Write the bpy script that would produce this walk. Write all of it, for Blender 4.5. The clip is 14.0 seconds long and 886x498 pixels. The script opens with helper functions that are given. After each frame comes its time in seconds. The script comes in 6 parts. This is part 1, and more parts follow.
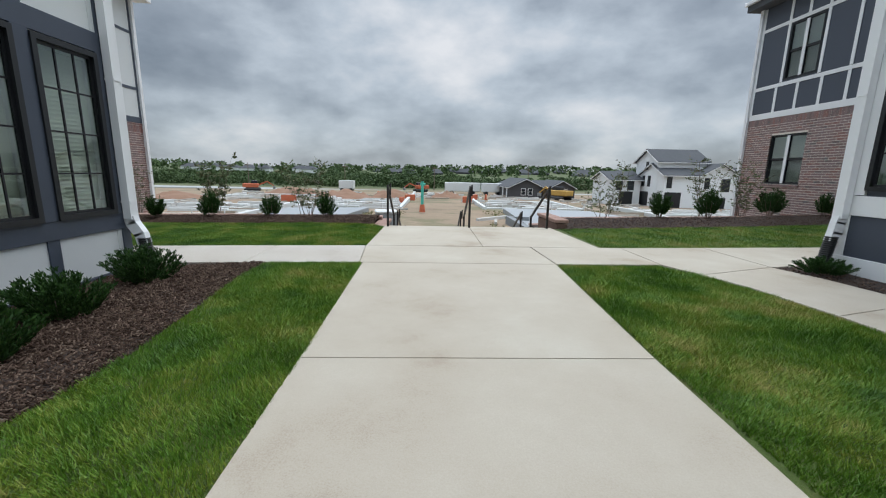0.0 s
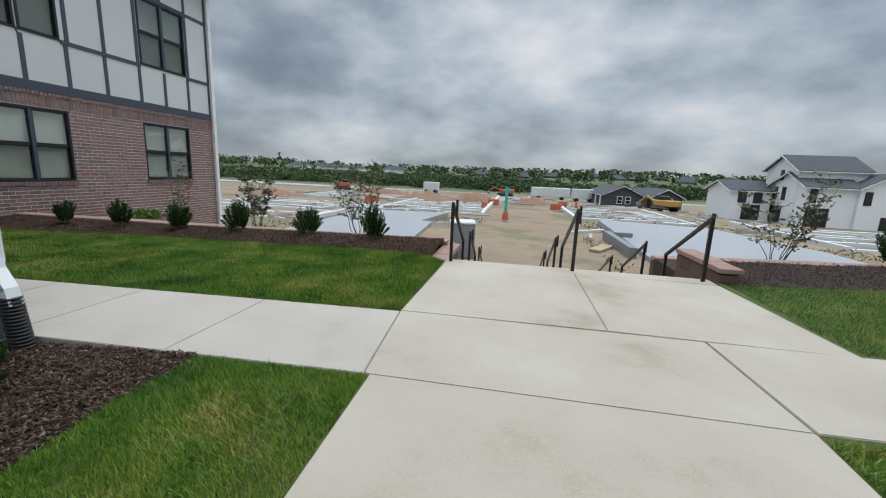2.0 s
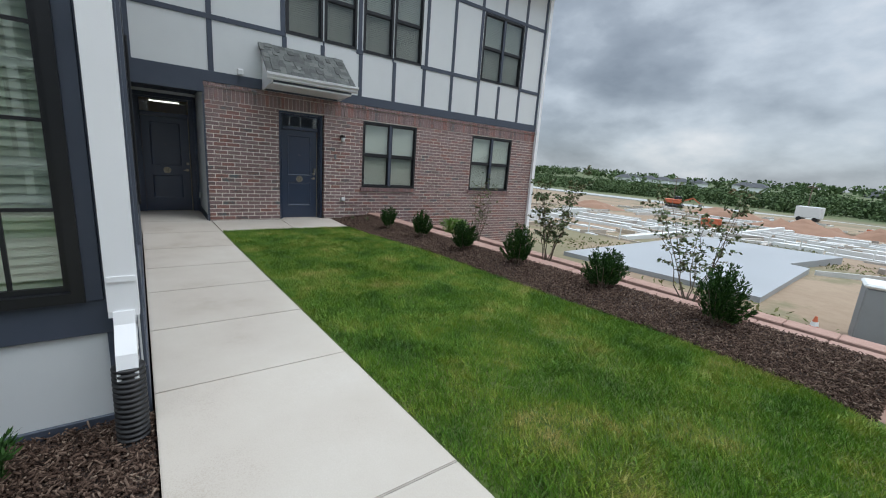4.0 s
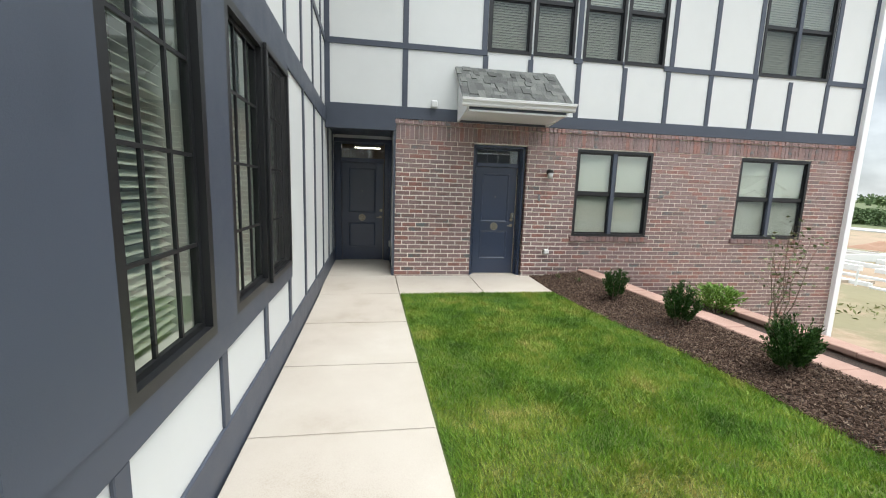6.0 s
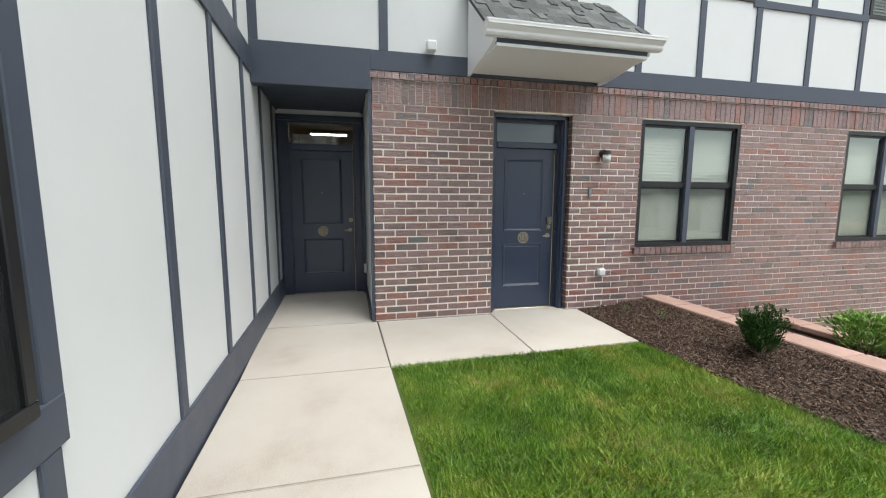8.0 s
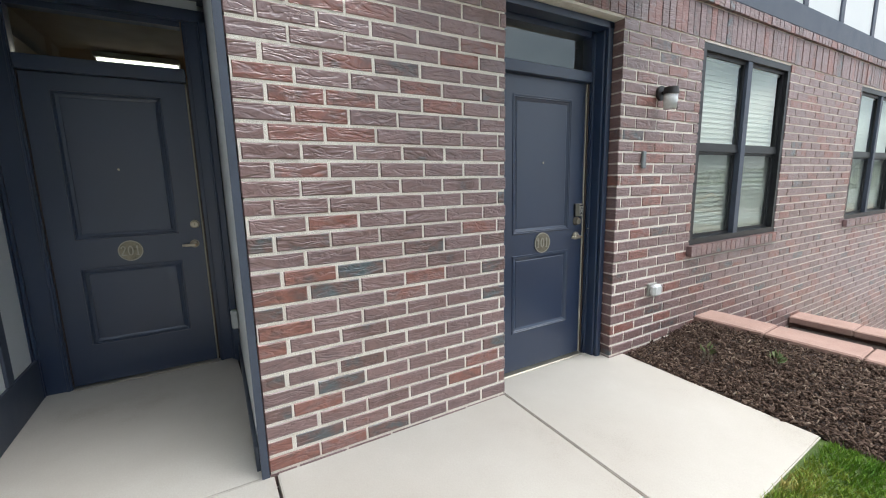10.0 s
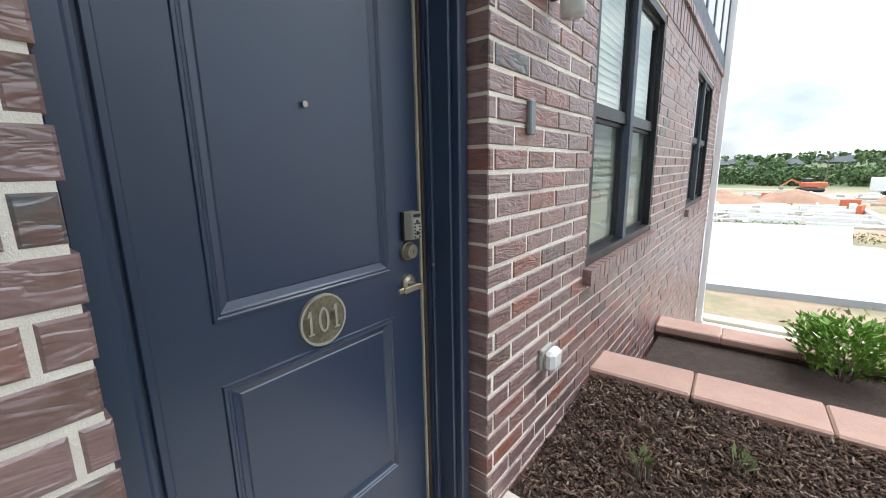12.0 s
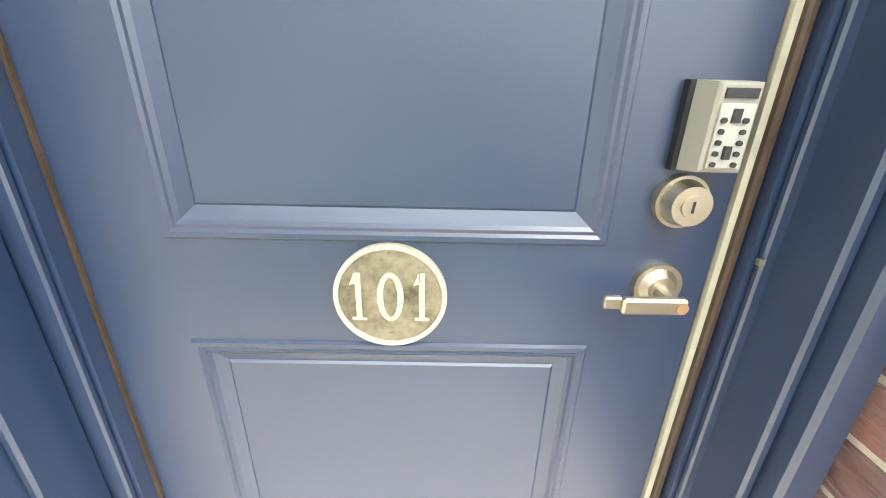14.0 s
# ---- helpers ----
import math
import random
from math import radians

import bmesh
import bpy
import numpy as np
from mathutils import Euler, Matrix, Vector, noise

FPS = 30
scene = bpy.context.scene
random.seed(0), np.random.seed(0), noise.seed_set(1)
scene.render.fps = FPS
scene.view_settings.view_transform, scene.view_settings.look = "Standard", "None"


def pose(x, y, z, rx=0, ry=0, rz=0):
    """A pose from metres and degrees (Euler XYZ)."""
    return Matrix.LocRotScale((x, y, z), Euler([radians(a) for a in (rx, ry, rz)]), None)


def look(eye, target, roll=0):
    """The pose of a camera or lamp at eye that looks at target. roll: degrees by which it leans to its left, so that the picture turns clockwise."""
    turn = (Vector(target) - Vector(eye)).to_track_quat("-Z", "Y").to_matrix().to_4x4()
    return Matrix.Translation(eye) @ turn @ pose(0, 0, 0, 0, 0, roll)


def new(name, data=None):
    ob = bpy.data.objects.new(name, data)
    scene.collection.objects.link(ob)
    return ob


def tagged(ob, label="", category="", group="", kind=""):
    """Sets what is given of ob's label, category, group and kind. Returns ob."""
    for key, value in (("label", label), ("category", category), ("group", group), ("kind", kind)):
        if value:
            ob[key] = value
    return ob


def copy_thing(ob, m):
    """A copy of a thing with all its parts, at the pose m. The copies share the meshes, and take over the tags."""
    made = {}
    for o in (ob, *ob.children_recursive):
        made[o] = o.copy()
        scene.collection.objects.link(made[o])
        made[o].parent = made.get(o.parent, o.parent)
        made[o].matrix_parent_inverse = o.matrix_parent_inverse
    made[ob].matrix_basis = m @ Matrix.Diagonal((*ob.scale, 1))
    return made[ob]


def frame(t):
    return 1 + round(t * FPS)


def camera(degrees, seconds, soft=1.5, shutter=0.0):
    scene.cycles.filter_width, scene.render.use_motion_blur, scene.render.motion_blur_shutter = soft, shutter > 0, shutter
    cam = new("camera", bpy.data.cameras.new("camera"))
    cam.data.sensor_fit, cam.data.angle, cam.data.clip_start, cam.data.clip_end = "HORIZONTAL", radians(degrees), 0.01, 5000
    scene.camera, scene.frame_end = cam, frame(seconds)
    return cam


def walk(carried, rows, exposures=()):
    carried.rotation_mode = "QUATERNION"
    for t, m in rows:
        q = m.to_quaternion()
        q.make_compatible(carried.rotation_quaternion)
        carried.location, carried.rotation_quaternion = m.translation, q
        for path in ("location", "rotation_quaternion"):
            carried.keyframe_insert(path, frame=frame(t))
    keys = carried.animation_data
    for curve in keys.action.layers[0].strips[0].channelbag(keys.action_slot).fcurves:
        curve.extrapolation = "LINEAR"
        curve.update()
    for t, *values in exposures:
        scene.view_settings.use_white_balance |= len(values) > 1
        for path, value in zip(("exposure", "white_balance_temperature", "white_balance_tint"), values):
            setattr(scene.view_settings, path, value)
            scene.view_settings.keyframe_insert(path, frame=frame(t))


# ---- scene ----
cam = camera(96.2, 14.0, 1.1)
PATH = [
    (0, (0.984, 1.195, 1.347), (1.048, 3.158, 0.966), 1.1),
    (0.5, (0.988, 1.979, 1.369), (1.0, 3.94, 0.977), 1.2),
    (1, (0.994, 2.726, 1.399), (0.935, 4.686, 1.007), 1.5),
    (1.5, (0.977, 3.47, 1.437), (0.809, 5.425, 1.051), 2.0),
    (2, (0.953, 4.193, 1.494), (0.612, 6.126, 1.112), 2.4),
    (2.5, (0.841, 4.942, 1.522), (0.248, 6.816, 1.152), 3.0),
    (3, (0.646, 5.584, 1.549), (-0.273, 7.321, 1.176), 3.6),
    (3.5, (0.37, 6.244, 1.524), (-0.917, 7.728, 1.144), 3.9),
    (4, (-0.19, 6.625, 1.615), (-1.769, 7.781, 1.201), 4.1),
    (4.2, (-0.474, 6.765, 1.638), (-2.138, 7.791, 1.215), 4.2),
    (6.3, (-3.108, 7.368, 1.705), (-5.067, 7.657, 1.421), 1.8),
    (6.5, (-3.365, 7.381, 1.696), (-5.324, 7.68, 1.421), 1.8),
    (7, (-4.136, 7.377, 1.622), (-6.088, 7.744, 1.39), 1.3),
    (7.5, (-4.927, 7.304, 1.55), (-6.868, 7.725, 1.316), 0.9),
    (7.7, (-5.184, 7.308, 1.533), (-7.123, 7.737, 1.295), 0.5),
    (9.8, (-8.172, 7.422, 1.485), (-9.942, 8.294, 1.155), -1.1),
    (10, (-8.389, 7.473, 1.463), (-10.106, 8.446, 1.14), -1.3),
    (10.5, (-8.921, 7.714, 1.452), (-10.426, 8.97, 1.055), -2.0),
    (11, (-9.224, 8.148, 1.465), (-10.462, 9.665, 1.057), -3.2),
    (11.5, (-9.459, 8.579, 1.436), (-10.589, 10.183, 1.047), -0.8),
    (12, (-9.662, 8.967, 1.427), (-10.883, 10.501, 1.032), -1.1),
    (12.5, (-9.791, 9.354, 1.392), (-11.358, 10.477, 0.857), 1.9),
    (13, (-9.989, 9.531, 1.327), (-11.815, 10.173, 0.82), 1.1),
    (13.5, (-10.14, 9.62, 1.297), (-11.99, 9.796, 0.558), 3.1),
    (14, (-10.138, 9.667, 1.271), (-11.99, 9.686, 0.518), 1.3),
]
walk(cam, [(t, look(eye, target, roll)) for t, eye, target, roll in PATH],
     [(0, -0.5, 6350, 10), (1.5, -0.6, 6350, 10), (3.0, -0.64, 6300, 10), (4.2, -0.25, 6300, 10), (6.3, 0.55, 6950, 10), (7.7, 0.55, 6900, 10), (9.8, 0.72, 6500, 10), (10.5, 0.68, 6500, 10), (11.2, 0.50, 6550, 10), (12.0, 0.78, 6500, 10), (12.5, 1.2, 6700, 10), (13.0, 1.7, 6950, 10), (13.5, 2.5, 7350, 10), (14.0, 2.85, 7450, 10)])

# ---- world, sun and exposure ----
def node(nt, kind, **kw):
    n = nt.nodes.new(kind)
    for k, v in kw.items():
        n.inputs[k].default_value = v
    return n


def ramp(nt, stops):
    r = nt.nodes.new("ShaderNodeValToRGB")
    e = r.color_ramp.elements
    while len(e) < len(stops):
        e.new(0.5)
    for i, (p, c) in enumerate(stops):
        e[i].position = p
        e[i].color = (*c, 1) if len(c) == 3 else c
    return r


def math_node(nt, op, a, b=None):
    m = nt.nodes.new("ShaderNodeMath")
    m.operation = op
    for i, v in enumerate((a, b)):
        if v is None:
            continue
        if isinstance(v, (int, float)):
            m.inputs[i].default_value = v
        else:
            nt.links.new(v, m.inputs[i])
    return m.outputs[0]


SUN_ELEV, SUN_ROT = radians(68), radians(35)
world = bpy.data.worlds.new("overcast_sky")
scene.world = world
world.use_nodes = True
wt = world.node_tree
wt.nodes.clear()
w_out = wt.nodes.new("ShaderNodeOutputWorld")
sky = wt.nodes.new("ShaderNodeTexSky")
sky.sky_type, sky.sun_disc, sky.sun_elevation, sky.sun_rotation = "NISHITA", False, SUN_ELEV, SUN_ROT
coord = wt.nodes.new("ShaderNodeTexCoord")
sep = wt.nodes.new("ShaderNodeSeparateXYZ")
wt.links.new(coord.outputs["Generated"], sep.inputs[0])
height = math_node(wt, "MAXIMUM", sep.outputs[2], 0.0)
flat = math_node(wt, "ADD", height, 0.34)
comb = wt.nodes.new("ShaderNodeCombineXYZ")
wt.links.new(math_node(wt, "DIVIDE", sep.outputs[0], flat), comb.inputs[0])
wt.links.new(math_node(wt, "DIVIDE", sep.outputs[1], flat), comb.inputs[1])
big = node(wt, "ShaderNodeTexNoise", Scale=1.1, Detail=10.0, Roughness=0.5, Distortion=0.0)
wt.links.new(comb.outputs[0], big.inputs["Vector"])
squash = wt.nodes.new("ShaderNodeMapping")
squash.inputs["Scale"].default_value = (1.0, 1.0, 1.9)
wt.links.new(coord.outputs["Generated"], squash.inputs[0])
puffs = node(wt, "ShaderNodeTexNoise", Scale=4.2, Detail=10.0, Roughness=0.52, Distortion=0.0)
wt.links.new(squash.outputs[0], puffs.inputs["Vector"])
masses = node(wt, "ShaderNodeTexNoise", Scale=1.5, Detail=2.0, Roughness=0.5)
wt.links.new(squash.outputs[0], masses.inputs["Vector"])
heap = math_node(wt, "ADD", math_node(wt, "MULTIPLY", big.outputs["Fac"], 0.30), math_node(wt, "ADD", math_node(wt, "MULTIPLY", puffs.outputs["Fac"], 0.38), math_node(wt, "MULTIPLY", masses.outputs["Fac"], 0.32)))
clouds = ramp(wt, [(0.385, (0.25, 0.29, 0.335)), (0.465, (0.41, 0.465, 0.52)), (0.535, (0.66, 0.73, 0.79)), (0.62, (1.05, 1.05, 1.05))])
wt.links.new(heap, clouds.inputs[0])
zen = ramp(wt, [(0.0, (0.92, 0.92, 0.92)), (0.12, (0.92, 0.92, 0.92)), (0.45, (1.05, 1.05, 1.05)), (0.62, (3.4, 3.4, 3.4)), (1.0, (4.8, 4.8, 4.8))])
wt.links.new(height, zen.inputs[0])
lit = wt.nodes.new("ShaderNodeMixRGB")
lit.blend_type, lit.inputs[0].default_value = "MULTIPLY", 1.0
wt.links.new(clouds.outputs[0], lit.inputs[1])
wt.links.new(zen.outputs[0], lit.inputs[2])
cloud_bg = node(wt, "ShaderNodeBackground", Strength=1.0)
wt.links.new(lit.outputs[0], cloud_bg.inputs[0])
sky_bg = node(wt, "ShaderNodeBackground", Strength=0.02)
wt.links.new(sky.outputs[0], sky_bg.inputs[0])
both = wt.nodes.new("ShaderNodeAddShader")
wt.links.new(cloud_bg.outputs[0], both.inputs[0])
wt.links.new(sky_bg.outputs[0], both.inputs[1])
wt.links.new(both.outputs[0], w_out.inputs[0])

sun = new("sun", bpy.data.lights.new("sun", "SUN"))
sun.data.energy, sun.data.angle, sun.data.color = 1.5, radians(35), (1.0, 0.96, 0.9)
sun.matrix_world = look((12.5, 23.9, 54), (0, 6, 0))


# ---- materials ----
def surface(name, colors, rough=0.7, scale=4.0, bump=0.15, bump_scale=60.0, metal=0.0, pick="", stretch=(1, 1, 1), spread=0.25, coat=0.0, spec=0.5, contrast=2.2, distort=0.0, depth=0.01, fine=4.0):
    """Noise-varied paint, stone, wood and the like. colors: two or more; pick: 'object' or 'island' for a tone for each piece."""
    m = bpy.data.materials.new(name)
    m.use_nodes = True
    nt = m.node_tree
    b = nt.nodes["Principled BSDF"]
    b.inputs["Roughness"].default_value, b.inputs["Metallic"].default_value = rough, metal
    b.inputs["Specular IOR Level"].default_value = spec
    b.inputs["Coat Weight"].default_value = coat
    tc = nt.nodes.new("ShaderNodeTexCoord")
    mp = nt.nodes.new("ShaderNodeMapping")
    mp.inputs["Scale"].default_value = stretch
    geo = nt.nodes.new("ShaderNodeNewGeometry")
    nt.links.new(geo.outputs["Position"], mp.inputs[0])
    n1 = node(nt, "ShaderNodeTexNoise", Scale=scale, Detail=6.0, Roughness=0.6)
    n2 = node(nt, "ShaderNodeTexNoise", Scale=bump_scale, Detail=fine, Roughness=0.65, Distortion=distort)
    for n in (n1, n2):
        nt.links.new(mp.outputs[0], n.inputs["Vector"])
    mixed = math_node(nt, "ADD", math_node(nt, "MULTIPLY", n1.outputs["Fac"], 0.7), math_node(nt, "MULTIPLY", n2.outputs["Fac"], 0.3))
    fac = math_node(nt, "ADD", math_node(nt, "MULTIPLY", math_node(nt, "SUBTRACT", mixed, 0.5), contrast), 0.5)
    if pick:
        if pick == "object":
            info = nt.nodes.new("ShaderNodeObjectInfo")
            rnd = info.outputs["Random"]
        else:
            rnd = geo.outputs["Random Per Island"]
        fac = math_node(nt, "ADD", math_node(nt, "MULTIPLY", fac, spread), math_node(nt, "MULTIPLY", rnd, 1 - spread))
    r = ramp(nt, [(i / (len(colors) - 1), c) for i, c in enumerate(colors)])
    if pick:
        r.color_ramp.interpolation = "LINEAR"
    nt.links.new(fac, r.inputs[0])
    nt.links.new(r.outputs[0], b.inputs["Base Color"])
    if bump:
        bp = node(nt, "ShaderNodeBump", Strength=bump, Distance=depth)
        nt.links.new(n2.outputs["Fac"], bp.inputs["Height"])
        nt.links.new(bp.outputs[0], b.inputs["Normal"])
    rr = math_node(nt, "ADD", math_node(nt, "MULTIPLY", math_node(nt, "SUBTRACT", n1.outputs["Fac"], 0.5), 0.3), rough)
    nt.links.new(rr, b.inputs["Roughness"])
    return m


def dim(c, k):
    return tuple(x * k for x in c)


def paint(name, c, rough=0.5, var=0.1, bump=0.06, scale=2.0):
    return surface(name, [dim(c, 1 - var), c, dim(c, 1 + var * 0.6)], rough, scale, bump, 220.0)


BRICKS = [(0.055, 0.082, 0.090), (0.078, 0.096, 0.103), (0.142, 0.076, 0.065), (0.215, 0.130, 0.124), (0.169, 0.104, 0.101), (0.240, 0.146, 0.138), (0.188, 0.112, 0.104), (0.223, 0.130, 0.120), (0.248, 0.095, 0.071), (0.146, 0.074, 0.064), (0.082, 0.086, 0.090)]
M = {}
M["concrete_cool"] = surface("cool_concrete", [(0.345, 0.30, 0.25), (0.435, 0.395, 0.345), (0.465, 0.43, 0.38), (0.51, 0.48, 0.435)], 0.85, 0.8, 0.12, 130.0, contrast=3.0)
M["concrete"] = surface("concrete", [(0.32, 0.26, 0.195), (0.425, 0.375, 0.305), (0.46, 0.415, 0.345), (0.505, 0.47, 0.40)], 0.85, 0.8, 0.12, 130.0, contrast=3.2)
M["concrete_new"] = surface("pale_concrete", [(0.265, 0.28, 0.295), (0.345, 0.365, 0.385)], 0.45, 0.35, 0.05, 20.0)
M["white"] = paint("white_paint", (0.62, 0.64, 0.64), 0.55, 0.04)
M["trim"] = paint("slate_trim_paint", (0.052, 0.064, 0.090), 0.5, 0.15, 0.1, 5.0)
M["trim_white"] = paint("white_trim_paint", (0.78, 0.79, 0.8), 0.45, 0.03)
M["slate_panel"] = paint("slate_panel_paint", (0.055, 0.066, 0.09), 0.55, 0.1)
M["black"] = paint("black_frame_vinyl", (0.009, 0.010, 0.012), 0.42, 0.2, 0.03)
M["navy"] = surface("navy_door_paint", [(0.006, 0.018, 0.050), (0.008, 0.023, 0.060), (0.010, 0.028, 0.070)], 0.44, 1.5, 0.05, 300.0, spec=0.7, coat=0.65)
M["navy"].node_tree.nodes["Principled BSDF"].inputs["Coat Roughness"].default_value = 0.33


def brick_material(name, pick):
    """Glazed blended brick with wire-cut creases that run slantwise over each face."""
    m = surface(name, BRICKS, 0.36, 9.0, 0.4, 11.0, pick=pick, stretch=(1, 1, 1.8), spread=0.3, distort=0.7, depth=0.02, fine=2.4, spec=0.95)
    nt = m.node_tree
    b = nt.nodes["Principled BSDF"]
    lumps = b.inputs["Normal"].links[0].from_node
    geo = nt.nodes.new("ShaderNodeNewGeometry")
    mp = nt.nodes.new("ShaderNodeMapping")
    mp.inputs["Rotation"].default_value = (radians(22), 0, 0)
    mp.inputs["Scale"].default_value = (6, 5, 21)
    nt.links.new(geo.outputs["Position"], mp.inputs[0])
    folds = node(nt, "ShaderNodeTexNoise", Scale=1.0, Detail=2.5, Roughness=0.5, Distortion=1.1)
    nt.links.new(mp.outputs[0], folds.inputs["Vector"])
    edge = math_node(nt, "ABSOLUTE", math_node(nt, "SUBTRACT", folds.outputs["Fac"], 0.5))
    cut = nt.nodes.new("ShaderNodeMapRange")
    cut.inputs[1].default_value, cut.inputs[2].default_value = 0.0, 0.085
    nt.links.new(edge, cut.inputs[0])
    crease = node(nt, "ShaderNodeBump", Strength=0.5, Distance=0.006)
    nt.links.new(cut.outputs[0], crease.inputs["Height"])
    nt.links.new(lumps.outputs[0], crease.inputs["Normal"])
    nt.links.new(crease.outputs[0], b.inputs["Normal"])
    return m


M["brick"] = brick_material("brick_face", "object")
M["brick_rest"] = brick_material("brick_face_rest", "island")
M["mortar"] = surface("mortar", [(0.66, 0.60, 0.52), (0.83, 0.78, 0.70)], 0.95, 12.0, 0.4, 300.0)
M["cap"] = surface("rose_cap_stone", [(0.27, 0.165, 0.132), (0.34, 0.215, 0.175), (0.40, 0.265, 0.22)], 0.9, 5.0, 0.4, 90.0)
M["block"] = surface("brown_block", [(0.11, 0.065, 0.05), (0.16, 0.095, 0.075)], 0.92, 5.0, 0.5, 60.0, pick="island", spread=0.5)
M["rail"] = paint("dark_bronze_paint", (0.018, 0.014, 0.013), 0.4, 0.2, 0.05, 30.0)
M["plastic_black"] = paint("black_corrugated_plastic", (0.012, 0.012, 0.013), 0.45, 0.2)
M["lawn"] = surface("lawn_turf", [(0.035, 0.060, 0.008), (0.06, 0.095, 0.014), (0.13, 0.12, 0.04)], 0.9, 1.6, 0.8, 90.0)
M["mulch"] = surface("dark_mulch", [(0.012, 0.008, 0.006), (0.034, 0.021, 0.016), (0.07, 0.045, 0.034)], 0.95, 14.0, 1.0, 80.0)
M["chip"] = surface("mulch_chip", [(0.012, 0.008, 0.006), (0.032, 0.019, 0.014), (0.062, 0.039, 0.029), (0.10, 0.066, 0.05), (0.16, 0.112, 0.085), (0.36, 0.30, 0.24)], 0.95, 30.0, 0.3, 200.0, pick="island", spread=0.3, spec=0.15)
M["blade"] = surface("grass_blade", [(0.032, 0.096, 0.008), (0.070, 0.170, 0.012), (0.128, 0.245, 0.019), (0.24, 0.295, 0.04), (0.44, 0.36, 0.13)], 0.5, 1.15, 0.0, 5.0, pick="island", spread=0.66, contrast=4.4)
M["shingle"] = surface("grey_shingle", [(0.055, 0.06, 0.06), (0.11, 0.118, 0.115), (0.19, 0.20, 0.19)], 0.95, 20.0, 0.6, 400.0, pick="island", spread=0.4)
M["blind"] = paint("white_blind_slat", (0.90, 0.91, 0.89), 0.4, 0.03, 0.0)
M["room"] = paint("pale_room_paint", (0.24, 0.235, 0.22), 0.9, 0.2)
M["nickel"] = surface("satin_nickel", [(0.36, 0.325, 0.26), (0.47, 0.43, 0.35)], 0.42, 12.0, 0.02, 300.0, metal=1.0)
M["plate"] = surface("aged_nickel_plate", [(0.11, 0.096, 0.072), (0.25, 0.225, 0.17), (0.35, 0.32, 0.25)], 0.45, 14.0, 0.15, 90.0, metal=0.8, contrast=3.0)
M["pale_metal"] = surface("pale_brushed_nickel", [(0.36, 0.34, 0.28), (0.45, 0.43, 0.365)], 0.45, 30.0, 0.03, 300.0, metal=0.4)
M["brass"] = surface("brass_strip", [(0.30, 0.17, 0.09), (0.42, 0.27, 0.15)], 0.4, 20.0, 0.1, 200.0, metal=0.6)
M["seal"] = surface("brown_rubber_seal", [(0.022, 0.013, 0.008), (0.045, 0.027, 0.016), (0.075, 0.045, 0.027)], 0.6, 14.0, 0.15, 120.0)
M["cream"] = paint("cream_weatherstrip", (0.36, 0.335, 0.265), 0.6, 0.22, 0.1, 25.0)
M["leaf"] = surface("yew_leaf", [(0.010, 0.032, 0.007), (0.020, 0.06, 0.010), (0.055, 0.12, 0.02)], 0.65, 3.0, 0.0, 10.0, pick="island", spread=0.35, spec=0.25)
M["leaf_pale"] = surface("myrtle_leaf", [(0.045, 0.075, 0.025), (0.08, 0.125, 0.04), (0.13, 0.15, 0.06), (0.20, 0.12, 0.07)], 0.6, 3.0, 0.0, 10.0, pick="island", spread=0.25)
M["leaf_bright"] = surface("bright_leaf", [(0.09, 0.19, 0.03), (0.16, 0.30, 0.05), (0.25, 0.38, 0.08)], 0.5, 3.0, 0.0, 10.0, pick="island", spread=0.3)
M["wood_leaf"] = surface("far_leaf", [(0.035, 0.065, 0.024), (0.05, 0.09, 0.03), (0.075, 0.12, 0.04), (0.10, 0.14, 0.055)], 0.85, 0.05, 0.0, 3.0, pick="island", spread=0.55)
M["bark"] = surface("bark", [(0.10, 0.075, 0.055), (0.2, 0.16, 0.12)], 0.9, 20.0, 0.4, 90.0)
M["orange"] = paint("orange_plastic", (0.47, 0.12, 0.055), 0.6, 0.25)
M["teal"] = paint("teal_pipe_plastic", (0.06, 0.42, 0.33), 0.5, 0.15)
M["grey"] = paint("grey_plastic", (0.20, 0.215, 0.225), 0.6, 0.12)
M["roof_dark"] = surface("far_shingle_roof", [(0.055, 0.06, 0.068), (0.09, 0.095, 0.105)], 0.95, 1.5, 0.3, 12.0)
M["siding_dark"] = surface("charcoal_siding", [(0.05, 0.05, 0.055), (0.075, 0.075, 0.08)], 0.8, 2.0, 0.3, 8.0, stretch=(0.2, 0.2, 5))
M["siding_white"] = surface("white_siding", [(0.74, 0.76, 0.78), (0.80, 0.82, 0.83)], 0.7, 2.0, 0.2, 8.0, stretch=(0.2, 0.2, 5))
M["grey_safe"] = paint("beige_grey_metal", (0.24, 0.228, 0.195), 0.5, 0.08)
M["safe_face"] = paint("pale_grey_plastic", (0.31, 0.305, 0.28), 0.5, 0.05)
M["plastic_grey"] = paint("cloudy_plastic", (0.42, 0.44, 0.44), 0.3, 0.1)
M["frost"] = surface("frosted_clear_plastic", [(0.55, 0.56, 0.56), (0.7, 0.7, 0.7)], 0.25, 20.0, 0.1, 100.0)
M["road"] = surface("pale_road", [(0.30, 0.32, 0.32), (0.40, 0.41, 0.41)], 0.8, 0.3, 0.1, 5.0)
M["red_dirt"] = surface("red_clay", [(0.21, 0.122, 0.08), (0.28, 0.168, 0.115)], 0.95, 0.5, 0.5, 4.0)
M["yellow"] = paint("yellow_machine_paint", (0.45, 0.27, 0.06), 0.6, 0.25)
